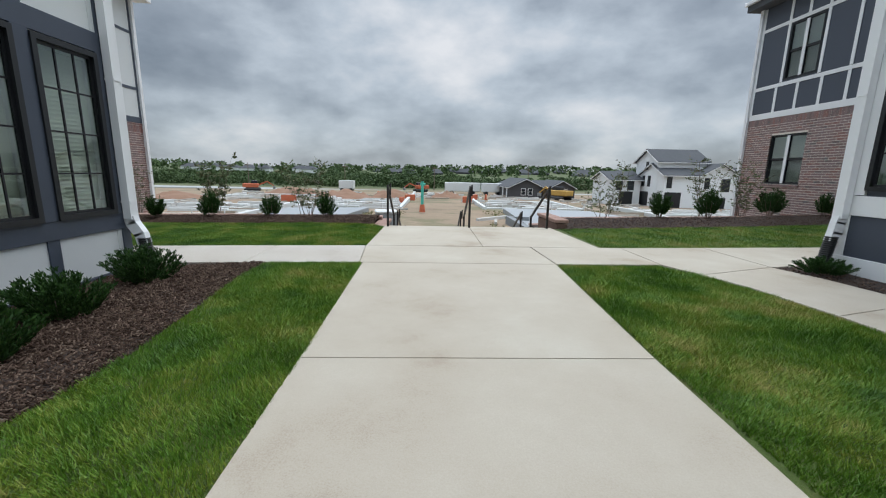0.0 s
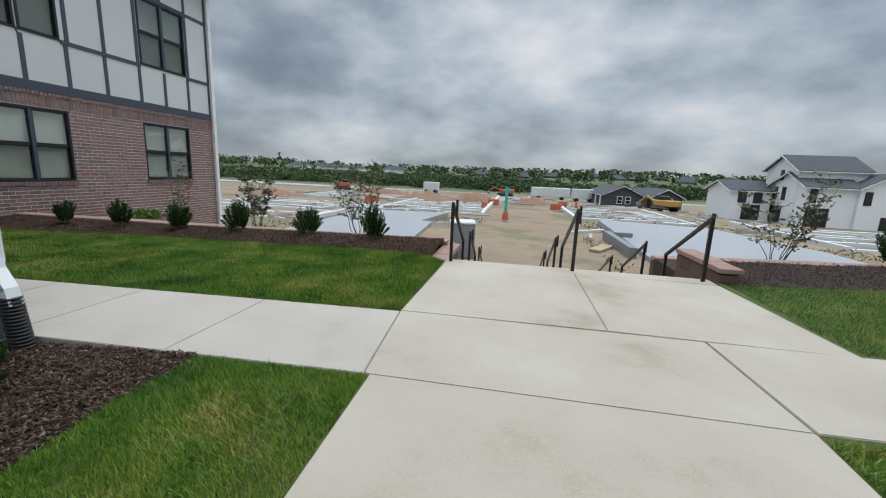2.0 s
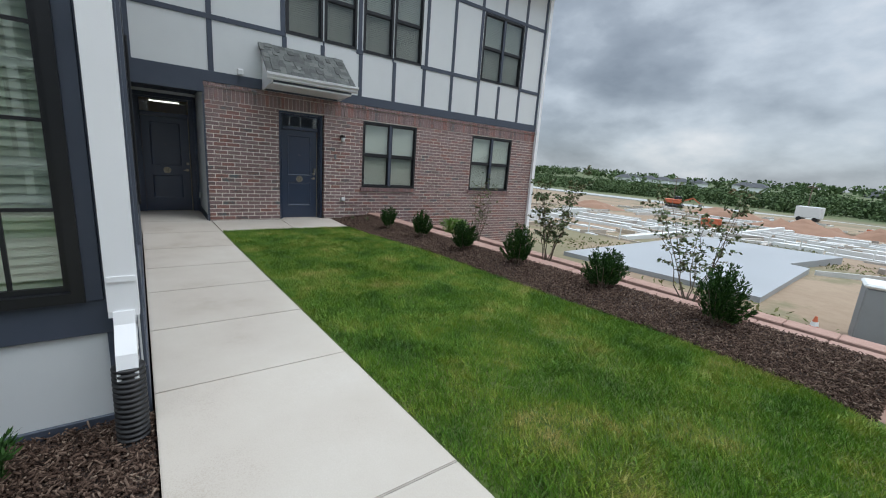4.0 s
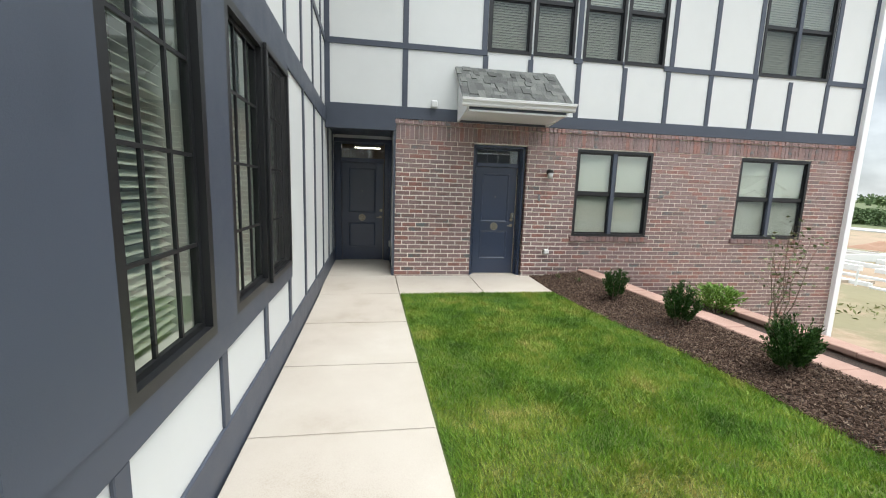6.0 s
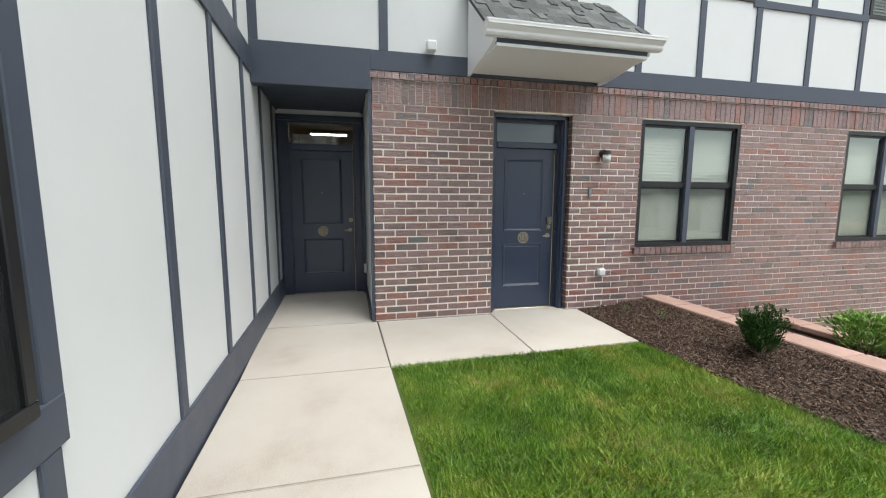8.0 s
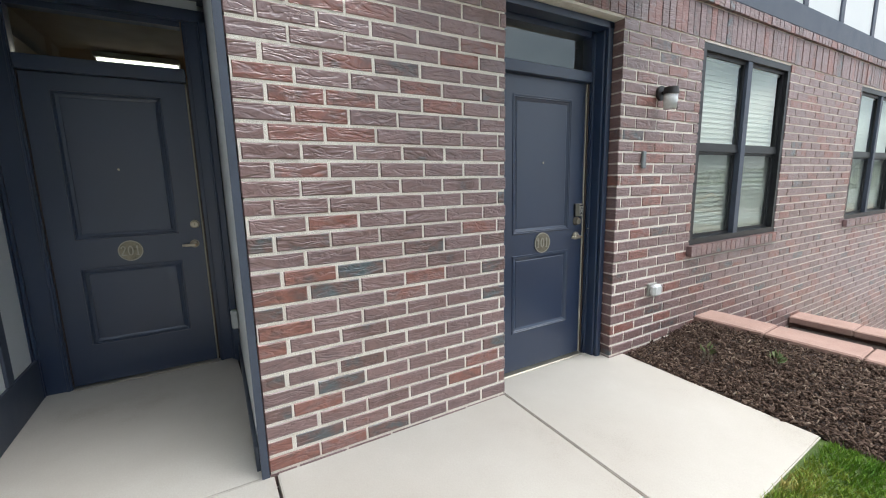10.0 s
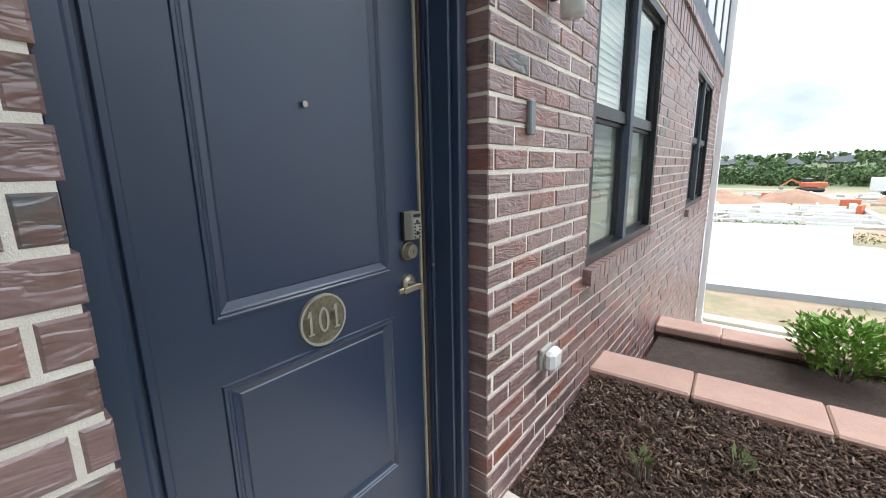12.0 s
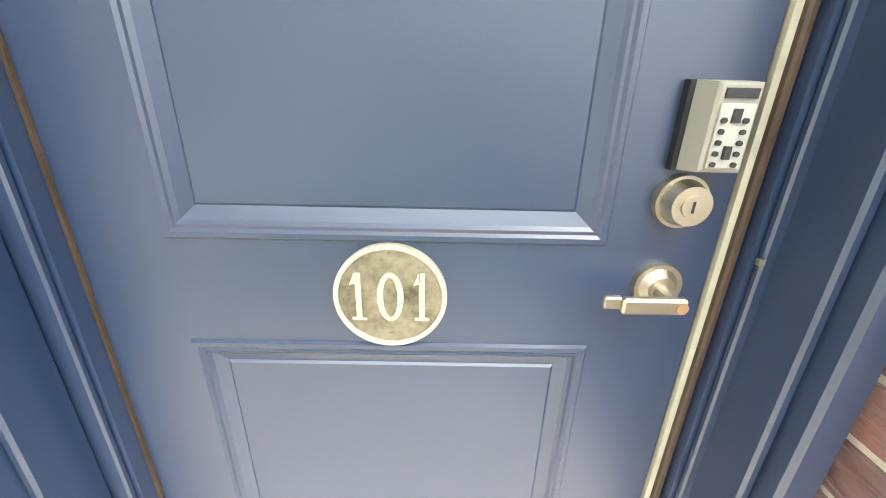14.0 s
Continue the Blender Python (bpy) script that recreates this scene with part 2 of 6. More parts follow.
M["litter"] = surface("site_litter", [(0.18, 0.13, 0.09), (0.5, 0.5, 0.48), (0.62, 0.63, 0.63), (0.34, 0.27, 0.19), (0.45, 0.45, 0.44)], 0.8, 1.0, 0.0, 5.0, pick="island", spread=0.15)
M["weed"] = surface("site_weed", [(0.07, 0.085, 0.025), (0.13, 0.14, 0.045), (0.19, 0.17, 0.07)], 0.8, 1.0, 0.0, 5.0, pick="island", spread=0.4)
M["tube_light"] = bpy.data.materials.new("lit_tube")
M["tube_light"].use_nodes = True
M["tube_light"].node_tree.nodes["Principled BSDF"].inputs["Emission Color"].default_value = (1.0, 0.95, 0.85, 1)
M["tube_light"].node_tree.nodes["Principled BSDF"].inputs["Emission Strength"].default_value = 2.5
M["dark_glass"] = paint("dark_window", (0.02, 0.024, 0.03), 0.12, 0.2, 0.0)
M["wood"] = surface("timber", [(0.35, 0.25, 0.15), (0.5, 0.38, 0.25)], 0.8, 6.0, 0.2, 60.0)


def glass_material(name, tint, rough=0.0):
    m = bpy.data.materials.new(name)
    m.use_nodes = True
    nt = m.node_tree
    nt.nodes.clear()
    o = nt.nodes.new("ShaderNodeOutputMaterial")
    t = node(nt, "ShaderNodeBsdfTransparent", Color=(*tint, 1))
    g = node(nt, "ShaderNodeBsdfGlossy", Roughness=rough, Color=(0.95, 1.0, 0.97, 1))
    f = node(nt, "ShaderNodeFresnel", IOR=2.2)
    mix = nt.nodes.new("ShaderNodeMixShader")
    nt.links.new(f.outputs[0], mix.inputs[0])
    nt.links.new(t.outputs[0], mix.inputs[1])
    nt.links.new(g.outputs[0], mix.inputs[2])
    nt.links.new(mix.outputs[0], o.inputs[0])
    return m


M["glass"] = glass_material("window_glass", (0.90, 0.97, 0.92))
M["glass_green"] = glass_material("tinted_window_glass", (0.78, 0.92, 0.81))


def screen_material(name, cover):
    """Fine dark mesh that covers a share of what lies behind."""
    m = bpy.data.materials.new(name)
    m.use_nodes = True
    nt = m.node_tree
    b = nt.nodes["Principled BSDF"]
    b.inputs["Base Color"].default_value, b.inputs["Roughness"].default_value = (0.02, 0.021, 0.022, 1), 0.8
    b.inputs["Specular IOR Level"].default_value = 0.1
    clear = nt.nodes.new("ShaderNodeBsdfTransparent")
    mix = node(nt, "ShaderNodeMixShader", Fac=cover)
    nt.links.new(clear.outputs[0], mix.inputs[1])
    nt.links.new(b.outputs[0], mix.inputs[2])
    nt.links.new(mix.outputs[0], nt.nodes["Material Output"].inputs[0])
    return m


M["screen"] = screen_material("insect_screen", 0.28)
M["screen_dense"] = screen_material("dense_insect_screen", 0.74)


# ---- mesh helpers ----
def box(bm, x0, x1, y0, y1, z0, z1, bevel=0.0, m=None):
    vs = [bm.verts.new(p) for p in ((x0, y0, z0), (x1, y0, z0), (x1, y1, z0), (x0, y1, z0), (x0, y0, z1), (x1, y0, z1), (x1, y1, z1), (x0, y1, z1))]
    fs = [bm.faces.new([vs[i] for i in f]) for f in ((3, 2, 1, 0), (4, 5, 6, 7), (0, 1, 5, 4), (1, 2, 6, 5), (2, 3, 7, 6), (3, 0, 4, 7))]
    if bevel:
        es = list({e for f in fs for e in f.edges})
        r = bmesh.ops.bevel(bm, geom=es, offset=bevel, segments=1, affect="EDGES")
        vs = list({v for f in r["faces"] for v in f.verts} | {v for f in fs if f.is_valid for v in f.verts})
    if m is not None:
        bmesh.ops.transform(bm, matrix=m, verts=vs)
    return bm


def boxes(*rows, bevel=0.0):
    bm = bmesh.new()
    for r in rows:
        box(bm, *r, bevel=bevel)
    return bm


def tube(bm, a, b, r, n=8, r2=None):
    a, b = Vector(a), Vector(b)
    q = (b - a).to_track_quat("Z", "Y").to_matrix()
    r2 = r if r2 is None else r2
    lo = [bm.verts.new(a + q @ Vector((r * math.cos(2 * math.pi * i / n), r * math.sin(2 * math.pi * i / n), 0))) for i in range(n)]
    hi = [bm.verts.new(b + q @ Vector((r2 * math.cos(2 * math.pi * i / n), r2 * math.sin(2 * math.pi * i / n), 0))) for i in range(n)]
    for i in range(n):
        bm.faces.new((lo[i], lo[(i + 1) % n], hi[(i + 1) % n], hi[i]))
    bm.faces.new(lo[::-1])
    bm.faces.new(hi)
    return bm


def bar(bm, a, b, w, d):
    """A square bar from a to b."""
    a, b = Vector(a), Vector(b)
    q = (b - a).to_track_quat("Z", "Y").to_matrix().to_4x4()
    box(bm, -w / 2, w / 2, -d / 2, d / 2, 0, (b - a).length, m=Matrix.Translation(a) @ q)
    return bm


def prism(pts, z0, z1):
    """A slab on a ground outline; z0, z1: heights or functions of x, y."""
    bm = bmesh.new()
    f0 = z0 if callable(z0) else (lambda x, y: z0)
    f1 = z1 if callable(z1) else (lambda x, y: z1)
    lo = [bm.verts.new((x, y, f0(x, y))) for x, y in pts]
    hi = [bm.verts.new((x, y, f1(x, y))) for x, y in pts]
    n = len(pts)
    bm.faces.new(lo[::-1])
    bm.faces.new(hi)
    for i in range(n):
        bm.faces.new((lo[i], lo[(i + 1) % n], hi[(i + 1) % n], hi[i]))
    bmesh.ops.recalc_face_normals(bm, faces=bm.faces)
    return bm


def mesh_of(name, bm, material, smooth=False):
    me = bpy.data.meshes.new(name)
    bm.to_mesh(me)
    bm.free()
    me.materials.append(material)
    if smooth:
        for p in me.polygons:
            p.use_smooth = True
    return me


def part(name, bm, material, parent=None, label="", smooth=False):
    ob = new(name, bm if isinstance(bm, bpy.types.Mesh) else mesh_of(name, bm, material, smooth))
    ob.parent = parent
    return tagged(ob, label)


def empty(name, m, label, category, group="", kind=""):
    ob = new(name)
    ob.empty_display_size = 0.2
    ob.matrix_world = m
    return tagged(ob, label, category, group, kind)


def solid(name, bm, material, label, category, kind="", group="", smooth=False):
    return tagged(part(name, bm, material, None, "", smooth), label, category, group, kind)


def grid_boxes(u_edges, z_edges, holes, v0, v1):
    """A wall between v0 and v1 (out), cut into cells, without the cells inside the holes (u0, u1, z0, z1)."""
    bm = bmesh.new()
    us = sorted(set(u_edges) | {h[0] for h in holes} | {h[1] for h in holes})
    zs = sorted(set(z_edges) | {h[2] for h in holes} | {h[3] for h in holes})
    us = [u for u in us if u_edges[0] <= u <= u_edges[-1]]
    zs = [z for z in zs if z_edges[0] <= z <= z_edges[-1]]
    for a, b in zip(us, us[1:]):
        for c, d in zip(zs, zs[1:]):
            mu, mz = (a + b) / 2, (c + d) / 2
            if not any(h[0] < mu < h[1] and h[2] < mz < h[3] for h in holes):
                box(bm, v0, v1, a, b, c, d)
    return bm


# ---- ground of the terrace ----
def gz(x, y=0.0):
    """Height of the terrace: it falls gently from the main walk to the doors."""
    k = min(1.0, max(0.0, (x + 7.5) / 7.0))
    return 0.075 * k


LOW = -2.5
TERRACE_Y = 11.6


def far_height(x, y):
    d = math.hypot(x * 0.8, y)
    if y < 25:
        return LOW + 0.05 * noise.noise((x * 0.15, y * 0.15, 0))
    drop = -0.022 * min(105.0, max(0.0, d - 30))
    rise = 0.0
    if d > 230:
        rise = min(1.0, (d - 230) / 450) * (8.5 - 0.006 * x + 3 * math.sin(x * 0.004 + 0.6) + 2 * math.sin(x * 0.011))
    return LOW + drop + rise + 0.06 * noise.noise((x * 0.15, y * 0.15, 0))


def build_ground():
    bm = bmesh.new()
    xs = [-3500, -2200, -1400, -1000, -800] + list(range(-700, -100, 40)) + list(range(-100, 101, 10)) + list(range(140, 701, 40)) + [800, 1000, 1400, 2200, 3500]
    ys = [-3500, -1500, -600, -200, -80, -30] + list(range(0, 131, 10)) + list(range(150, 801, 30)) + [950, 1300, 2000, 3500]
    rows = [[bm.verts.new((x, y, far_height(x, y))) for x in xs] for y in ys]
    for a, b in zip(rows, rows[1:]):
        for i in range(len(xs) - 1):
            bm.faces.new((a[i], a[i + 1], b[i + 1], b[i]))
    return solid("ground", bm, M["ground"], "bare tan construction dirt with weedy green patches and distant meadow", "ground", "structure", smooth=True)


def ground_material():
    m = surface("site_ground", [(0.17, 0.122, 0.078), (0.24, 0.175, 0.118), (0.285, 0.215, 0.15), (0.22, 0.14, 0.088)], 0.95, 0.12, 0.5, 2.5)
    nt = m.node_tree
    b = nt.nodes["Principled BSDF"]
    link = b.inputs["Base Color"].links[0]
    dirt = link.from_socket
    geo = nt.nodes.new("ShaderNodeNewGeometry")
    weeds = node(nt, "ShaderNodeTexNoise", Scale=0.11, Detail=8.0, Roughness=0.7)
    nt.links.new(geo.outputs["Position"], weeds.inputs["Vector"])
    sepn = nt.nodes.new("ShaderNodeSeparateXYZ")
    nt.links.new(geo.outputs["Position"], sepn.inputs[0])
    far = nt.nodes.new("ShaderNodeMapRange")
    far.inputs[1].default_value, far.inputs[2].default_value = 112, 150
    nt.links.new(sepn.outputs[1], far.inputs[0])
    patch = nt.nodes.new("ShaderNodeMapRange")
    patch.inputs[1].default_value, patch.inputs[2].default_value = 0.5, 0.57
    nt.links.new(weeds.outputs["Fac"], patch.inputs[0])
    fac = math_node(nt, "MAXIMUM", far.outputs[0], math_node(nt, "MULTIPLY", patch.outputs[0], 0.55))
    green = ramp(nt, [(0.3, (0.055, 0.08, 0.03)), (0.7, (0.10, 0.12, 0.048))])
    nt.links.new(weeds.outputs["Fac"], green.inputs[0])
    mix = nt.nodes.new("ShaderNodeMixRGB")
    nt.links.new(fac, mix.inputs[0])
    nt.links.new(dirt, mix.inputs[1])
    nt.links.new(green.outputs[0], mix.inputs[2])
    nt.links.new(mix.outputs[0], b.inputs["Base Color"])
    return m


M["ground"] = ground_material()
build_ground()

# soil under lawn and beds, up to the retaining walls
solid("terrace", prism([(-13, -30), (17, -30), (17, 11.75), (3.95, 11.7), (3.95, 10.2), (-0.2, 10.2), (-0.2, 11.95), (-10.6, 11.55), (-13, 11.5)], LOW - 0.3, lambda x, y: gz(x, y) - 0.26),
      M["mulch"], "dark soil of the raised terrace", "ground", "structure")


def sheet(pts, lift, step=0.35, bumps=0.012, climb=None):
    """An uneven ground sheet on an outline, cut from a grid."""
    xs, ys = [p[0] for p in pts], [p[1] for p in pts]
    bm = bmesh.new()
    vs = [bm.verts.new((x, y, 0)) for x, y in pts]
    bm.faces.new(vs)
    for axis, lo, hi in ((0, min(xs), max(xs)), (1, min(ys), max(ys))):
        v = lo + step
        while v < hi:
            co, no = [0, 0, 0], [0, 0, 0]
            co[axis], no[axis] = v, 1
            bmesh.ops.bisect_plane(bm, geom=bm.verts[:] + bm.edges[:] + bm.faces[:], plane_co=co, plane_no=no)
            v += step
    for v in bm.verts:
        up = climb(v.co.x, v.co.y) if climb else 0.0
        v.co.z = gz(v.co.x) + lift + up + bumps * noise.noise((v.co.x * 1.3, v.co.y * 1.3, lift * 30))
    bmesh.ops.recalc_face_normals(bm, faces=bm.faces)
    if bm.faces and next(iter(bm.faces)).normal.z < 0:
        bmesh.ops.reverse_faces(bm, faces=bm.faces[:])
    return bm


LAWNS = {
    "front_left": [(-0.12, 7.90), (-0.1, 10.25), (-0.35, 10.5), (-0.7, 10.72), (-1.9, 10.8), (-3.7, 10.7), (-5.0, 10.7), (-6.5, 10.65), (-8.0, 10.4), (-8.8, 10.3), (-9.08, 10.28), (-9.05, 7.66), (-3.0, 7.812)],
    "back_left": [(0.08, -12), (0.12, 3.7), (0.03, 6.60), (-1.25, 6.56), (-1.28, 5.9), (-1.15, 4.8), (-1.05, 3.8), (-1.1, 2.8), (-1.25, 1.0), (-1.2, -12)],
    "front_right": [(3.98, 7.97), (8.0, 8.3), (13.8, 8.7), (13.8, 12.3), (9.0, 11.2), (5.5, 10.55), (3.95, 10.25)],
    "back_right": [(2.50, -12), (2.58, 3.7), (2.78, 6.55), (4.2, 6.6), (4.5, 6.0), (4.68, 5.3), (4.78, 4.4), (4.82, 3.0), (4.8, -12)],
}
def grown(pts, d):
    """An outline moved outwards by d."""
    area = sum(a[0] * b[1] - b[0] * a[1] for a, b in zip(pts, pts[1:] + pts[:1]))
    sign = 1 if area > 0 else -1
    out = []
    for i, (x, y) in enumerate(pts):
        (ax, ay), (bx, by) = pts[i - 1], pts[(i + 1) % len(pts)]
        n1 = Vector((y - ay, ax - x)).normalized() * sign
        n2 = Vector((by - y, x - bx)).normalized() * sign
        m = (n1 + n2)
        m = m / max(0.3, m.length_squared) * 2 * d
        out.append((x + m.x, y + m.y))
    return out


for key, pts in LAWNS.items():
    solid("lawn", sheet(grown(pts, 0.1), 0.008), M["lawn"], "mown bright green lawn with a few yellowed patches", "lawn", "structure", "lawns", True)
BEDS = {
    "left_wall_bed": [(-0.38, 10.55), (-0.38, 11.85), (-5.0, 11.65), (-10.38, 11.42), (-10.38, 10.325), (-9.08, 10.285), (-8.0, 10.36), (-6.5, 10.6), (-5.0, 10.65), (-3.7, 10.66), (-1.9, 10.76), (-0.7, 10.68)],
    "left_bay_bed": [(-1.22, -12), (-1.25, 1.0), (-1.1, 2.8), (-1.05, 3.8), (-1.15, 4.8), (-1.28, 5.9), (-1.26, 6.57), (-2.95, 6.525), (-2.95, -12)],
    "right_wall_bed": [(3.95, 10.22), (5.5, 10.5), (9.0, 11.15), (13.95, 12.3), (13.95, 13.5), (9.0, 12.2), (5.5, 11.55), (4.1, 11.3)],
    "right_bay_bed": [(5.85, 6.55), (6.62, 6.7), (6.6, 2.0), (6.6, -12), (6.05, -12), (6.1, 5.3)],
}
def bed_climb(x, y):
    """Beds rise towards the caps of the retaining walls."""
    if x < 0:
        if y < 9:
            return -0.06 * min(1.0, max(0.0, (-1.5 - x) / 1.3))
        return 0.085 * min(1.0, max(0.0, (y - 10.6) / 0.8))
    return 0.15 * min(1.0, max(0.0, (y - 10.3 - 0.2 * max(0, x - 4)) / 0.9)) if y > 9 else 0.0


for key, pts in BEDS.items():
    solid("mulch_bed", sheet(pts, 0.01, 0.25, 0.03, bed_climb), M["mulch"], "planting bed of dark shredded bark mulch", "mulch", "structure", "mulch beds", True)


# ---- concrete walks, each slab a piece ----
def slab(parent, pts, gap=0.004, lift=0.022):
    cx, cy = sum(p[0] for p in pts) / len(pts), sum(p[1] for p in pts) / len(pts)
    inner = []
    for x, y in pts:
        d = math.hypot(x - cx, y - cy)
        inner.append((x + (cx - x) / d * gap, y + (cy - y) / d * gap))
    bm = prism(inner, lambda x, y: gz(x) - 0.1, lambda x, y: gz(x) + lift)
    top = [e for e in bm.edges if all(v.co.z > gz(v.co.x) for v in e.verts)]
    bmesh.ops.bevel(bm, geom=top, offset=0.006, segments=2, affect="EDGES")
    return part("slab", bm, M["concrete_cool" if parent.name == "side_walk" else "concrete"], parent)


main_walk = empty("main_walk", Matrix(), "wide pale concrete walk with sawn joints", "walkway", "", "structure")


def edge_l(y):
    return 0.16 - 0.0145 * y - 0.012 * max(0, y - 5)


def edge_r(y):
    return 2.40 + 0.045 * y if y < 3.7 else 2.565 + (y - 3.7) * 0.068


for a, b in ((-12, -8.9), (-8.9, -5.7), (-5.7, -2.5), (-2.5, 0.65), (0.65, 3.72), (3.72, 6.61)):
    slab(main_walk, [(edge_l(a), a), (edge_r(max(a, 1)), a), (edge_r(max(b, 1)), b), (edge_l(b), b)])
slab(main_walk, [(0.0, 6.61), (2.76, 6.61), (2.71, 7.9), (-0.11, 7.9)])
slab(main_walk, [(-0.11, 7.9), (1.89, 7.92), (1.88, 10.2), (-0.07, 10.28)])
slab(main_walk, [(1.89, 7.92), (3.93, 7.9), (3.82, 10.12), (1.88, 10.2)])
side_walk = empty("side_walk", Matrix(), "pale concrete path along the building to its doors", "walkway", "", "structure")
xs = [0.0, -1.58, -3.04, -4.15, -5.30, -6.40, -7.65, -9.03]


def near_y(x):
    return 6.61 + 0.026 * x


def far_y(x):
    return 7.885 + 0.028 * x


for a, b in zip(xs, xs[1:]):
    slab(side_walk, [(b, near_y(b)), (a, near_y(a)), (a - (0.11 if a == 0 else 0), far_y(a)), (b, far_y(b))])
slab(side_walk, [(-10.42, 6.30), (-9.03, near_y(-9.03)), (-9.03, 7.63), (-10.40, 7.60)])
slab(side_walk, [(-12.3, 6.22), (-10.42, 6.30), (-10.40, 7.585), (-12.3, 7.50)])
slab(side_walk, [(-10.6, 7.606), (-9.03, 7.636), (-9.05, 9.053), (-10.6, 9.083)])
slab(side_walk, [(-10.75, 9.088), (-9.05, 9.056), (-9.11, 10.29), (-10.75, 10.34)])
right_walk = empty("right_walk", Matrix(), "pale concrete path curving past the lawn", "walkway", "", "structure")
slab(right_walk, [(2.77, 6.61), (4.3, 6.66), (4.3, 7.93), (2.72, 7.9)])
slab(right_walk, [(4.3, 6.66), (4.52, 6.1), (5.85, 6.58), (5.85, 8.05), (4.3, 7.93)])
slab(right_walk, [(5.85, 6.58), (6.5, 6.72), (8.6, 6.95), (8.6, 8.3), (5.85, 8.05)])
slab(right_walk, [(8.6, 6.95), (13.9, 7.2), (13.9, 8.6), (8.6, 8.3)])
slab(right_walk, [(4.52, 6.1), (4.70, 5.5), (4.8, 4.6), (6.1, 5.0), (6.02, 6.0), (5.85, 6.58)])
slab(right_walk, [(4.8, 4.6), (4.83, 2.2), (6.08, 2.2), (6.1, 5.0)])
slab(right_walk, [(4.83, 2.2), (4.82, -3), (6.05, -3), (6.08, 2.2)])
slab(right_walk, [(4.82, -3), (4.8, -12), (6.05, -12), (6.05, -3)])

# ---- stairs down to the lower level ----
stairs = empty("stairs", Matrix(), "broad concrete steps going down in two flights", "stairs", "", "structure")
RISE, GO = 0.168, 0.30


def step_block(y0, y1, z):
    part("step", boxes((-0.1, 3.84, y0, y1 + 0.02, LOW - 0.2, z), bevel=0.012), M["concrete"], stairs)


yy, zz = 10.2, gz(1) + 0.012
step_block(yy, yy + GO, zz)
yy += GO
for flight in range(3):
    for i in range(5):
        zz -= RISE
        go = 1.2 if i == 4 and flight < 2 else GO
        step_block(yy, yy + go, zz)
        yy += go
solid("lower_pavement", boxes((-1.8, 6.2, yy - 0.1, 21.6, LOW - 0.1, LOW + 0.05), bevel=0.02), M["concrete"], "pale concrete apron at the foot of the steps", "pavement", "structure")

# ---- retaining walls with rose-coloured caps ----
def retaining(path, name, top):
    w = empty(name, Matrix(), "brown block retaining wall with rose stone cap", "retaining wall", "", "structure")
    for (x0, y0), (x1, y1) in zip(path, path[1:]):
        d = math.hypot(x1 - x0, y1 - y0)
        m = Matrix.Translation((x0, y0, 0)) @ Matrix.Rotation(math.atan2(y1 - y0, x1 - x0), 4, "Z")
        bm = bmesh.new()
        z, k = LOW - 0.1, 0
        while z < top - 0.12:
            u = -0.2 * (k % 2)
            while u < d:
                a, b = max(0, u), min(d, u + 0.4)
                if b - a > 0.02:
                    box(bm, a + 0.004, b - 0.004, -0.11, 0.13 + random.uniform(-0.006, 0.006), z, min(z + 0.196, top - 0.08), m=m)
                u += 0.4
            z, k = z + 0.2, k + 1
        part("block", bm, M["block"], w)["kind"] = "stuff"
        n = max(1, round(d / 0.6))
        for i in range(n):
            bm = boxes((i * d / n + 0.003, (i + 1) * d / n - 0.003, -0.15, 0.17, top - 0.08, top + random.uniform(-0.004, 0.004)), bevel=0.012)
            bmesh.ops.transform(bm, matrix=m, verts=bm.verts)
            part("cap_stone", bm, M["cap"], w)
    return w


retaining([(-0.32, 11.98), (-10.45, 11.56)], "retaining_wall_1", 0.15)
retaining([(-0.24, 10.42), (-0.24, 12.15)], "retaining_wall_2", 0.06)
retaining([(4.05, 12.0), (4.05, 10.35)], "retaining_wall_3", 0.30)
retaining([(14.1, 13.65), (9.0, 12.35), (4.05, 11.55)], "retaining_wall_4", 0.22)


# ---- buildings: wall frames have x out of the wall, y along it, z up ----
BL, BH, JOINT = 0.262, 0.0855, 0.0138
brick_meshes = {}


def brick_mesh(length, height, depth=0.1):
    key = (round(length, 3), round(height, 3))
    if key not in brick_meshes:
        bm = bmesh.new()
        c = 0.005
        box(bm, -depth, -c, 0, length, 0, height)
        top = [f for f in bm.faces if all(abs(v.co.x + c) < 1e-6 for v in f.verts)][0]
        r = bmesh.ops.extrude_face_region(bm, geom=[top])
        vs = [v for v in r["geom"] if isinstance(v, bmesh.types.BMVert)]
        for v in vs:
            v.co.x += c
            v.co.y += c if v.co.y < length / 2 else -c
            v.co.z += c if v.co.z < height / 2 else -c
        bmesh.ops.delete(bm, geom=[top], context="FACES_ONLY")
        brick_meshes[key] = mesh_of("brick", bm, M["brick"])
    return brick_meshes[key]


def free_spans(a, b, z0, z1, holes):
    spans = [(a, b)]
    for h in holes:
        if h[2] < z1 - 0.01 and h[3] > z0 + 0.01:
            out = []
            for s, e in spans:
                if h[1] <= s or h[0] >= e:
                    out.append((s, e))
                else:
                    if h[0] - s > 0.02:
                        out.append((s, h[0]))
                    if e - h[1] > 0.02:
                        out.append((h[1], e))
            spans = out
    return spans


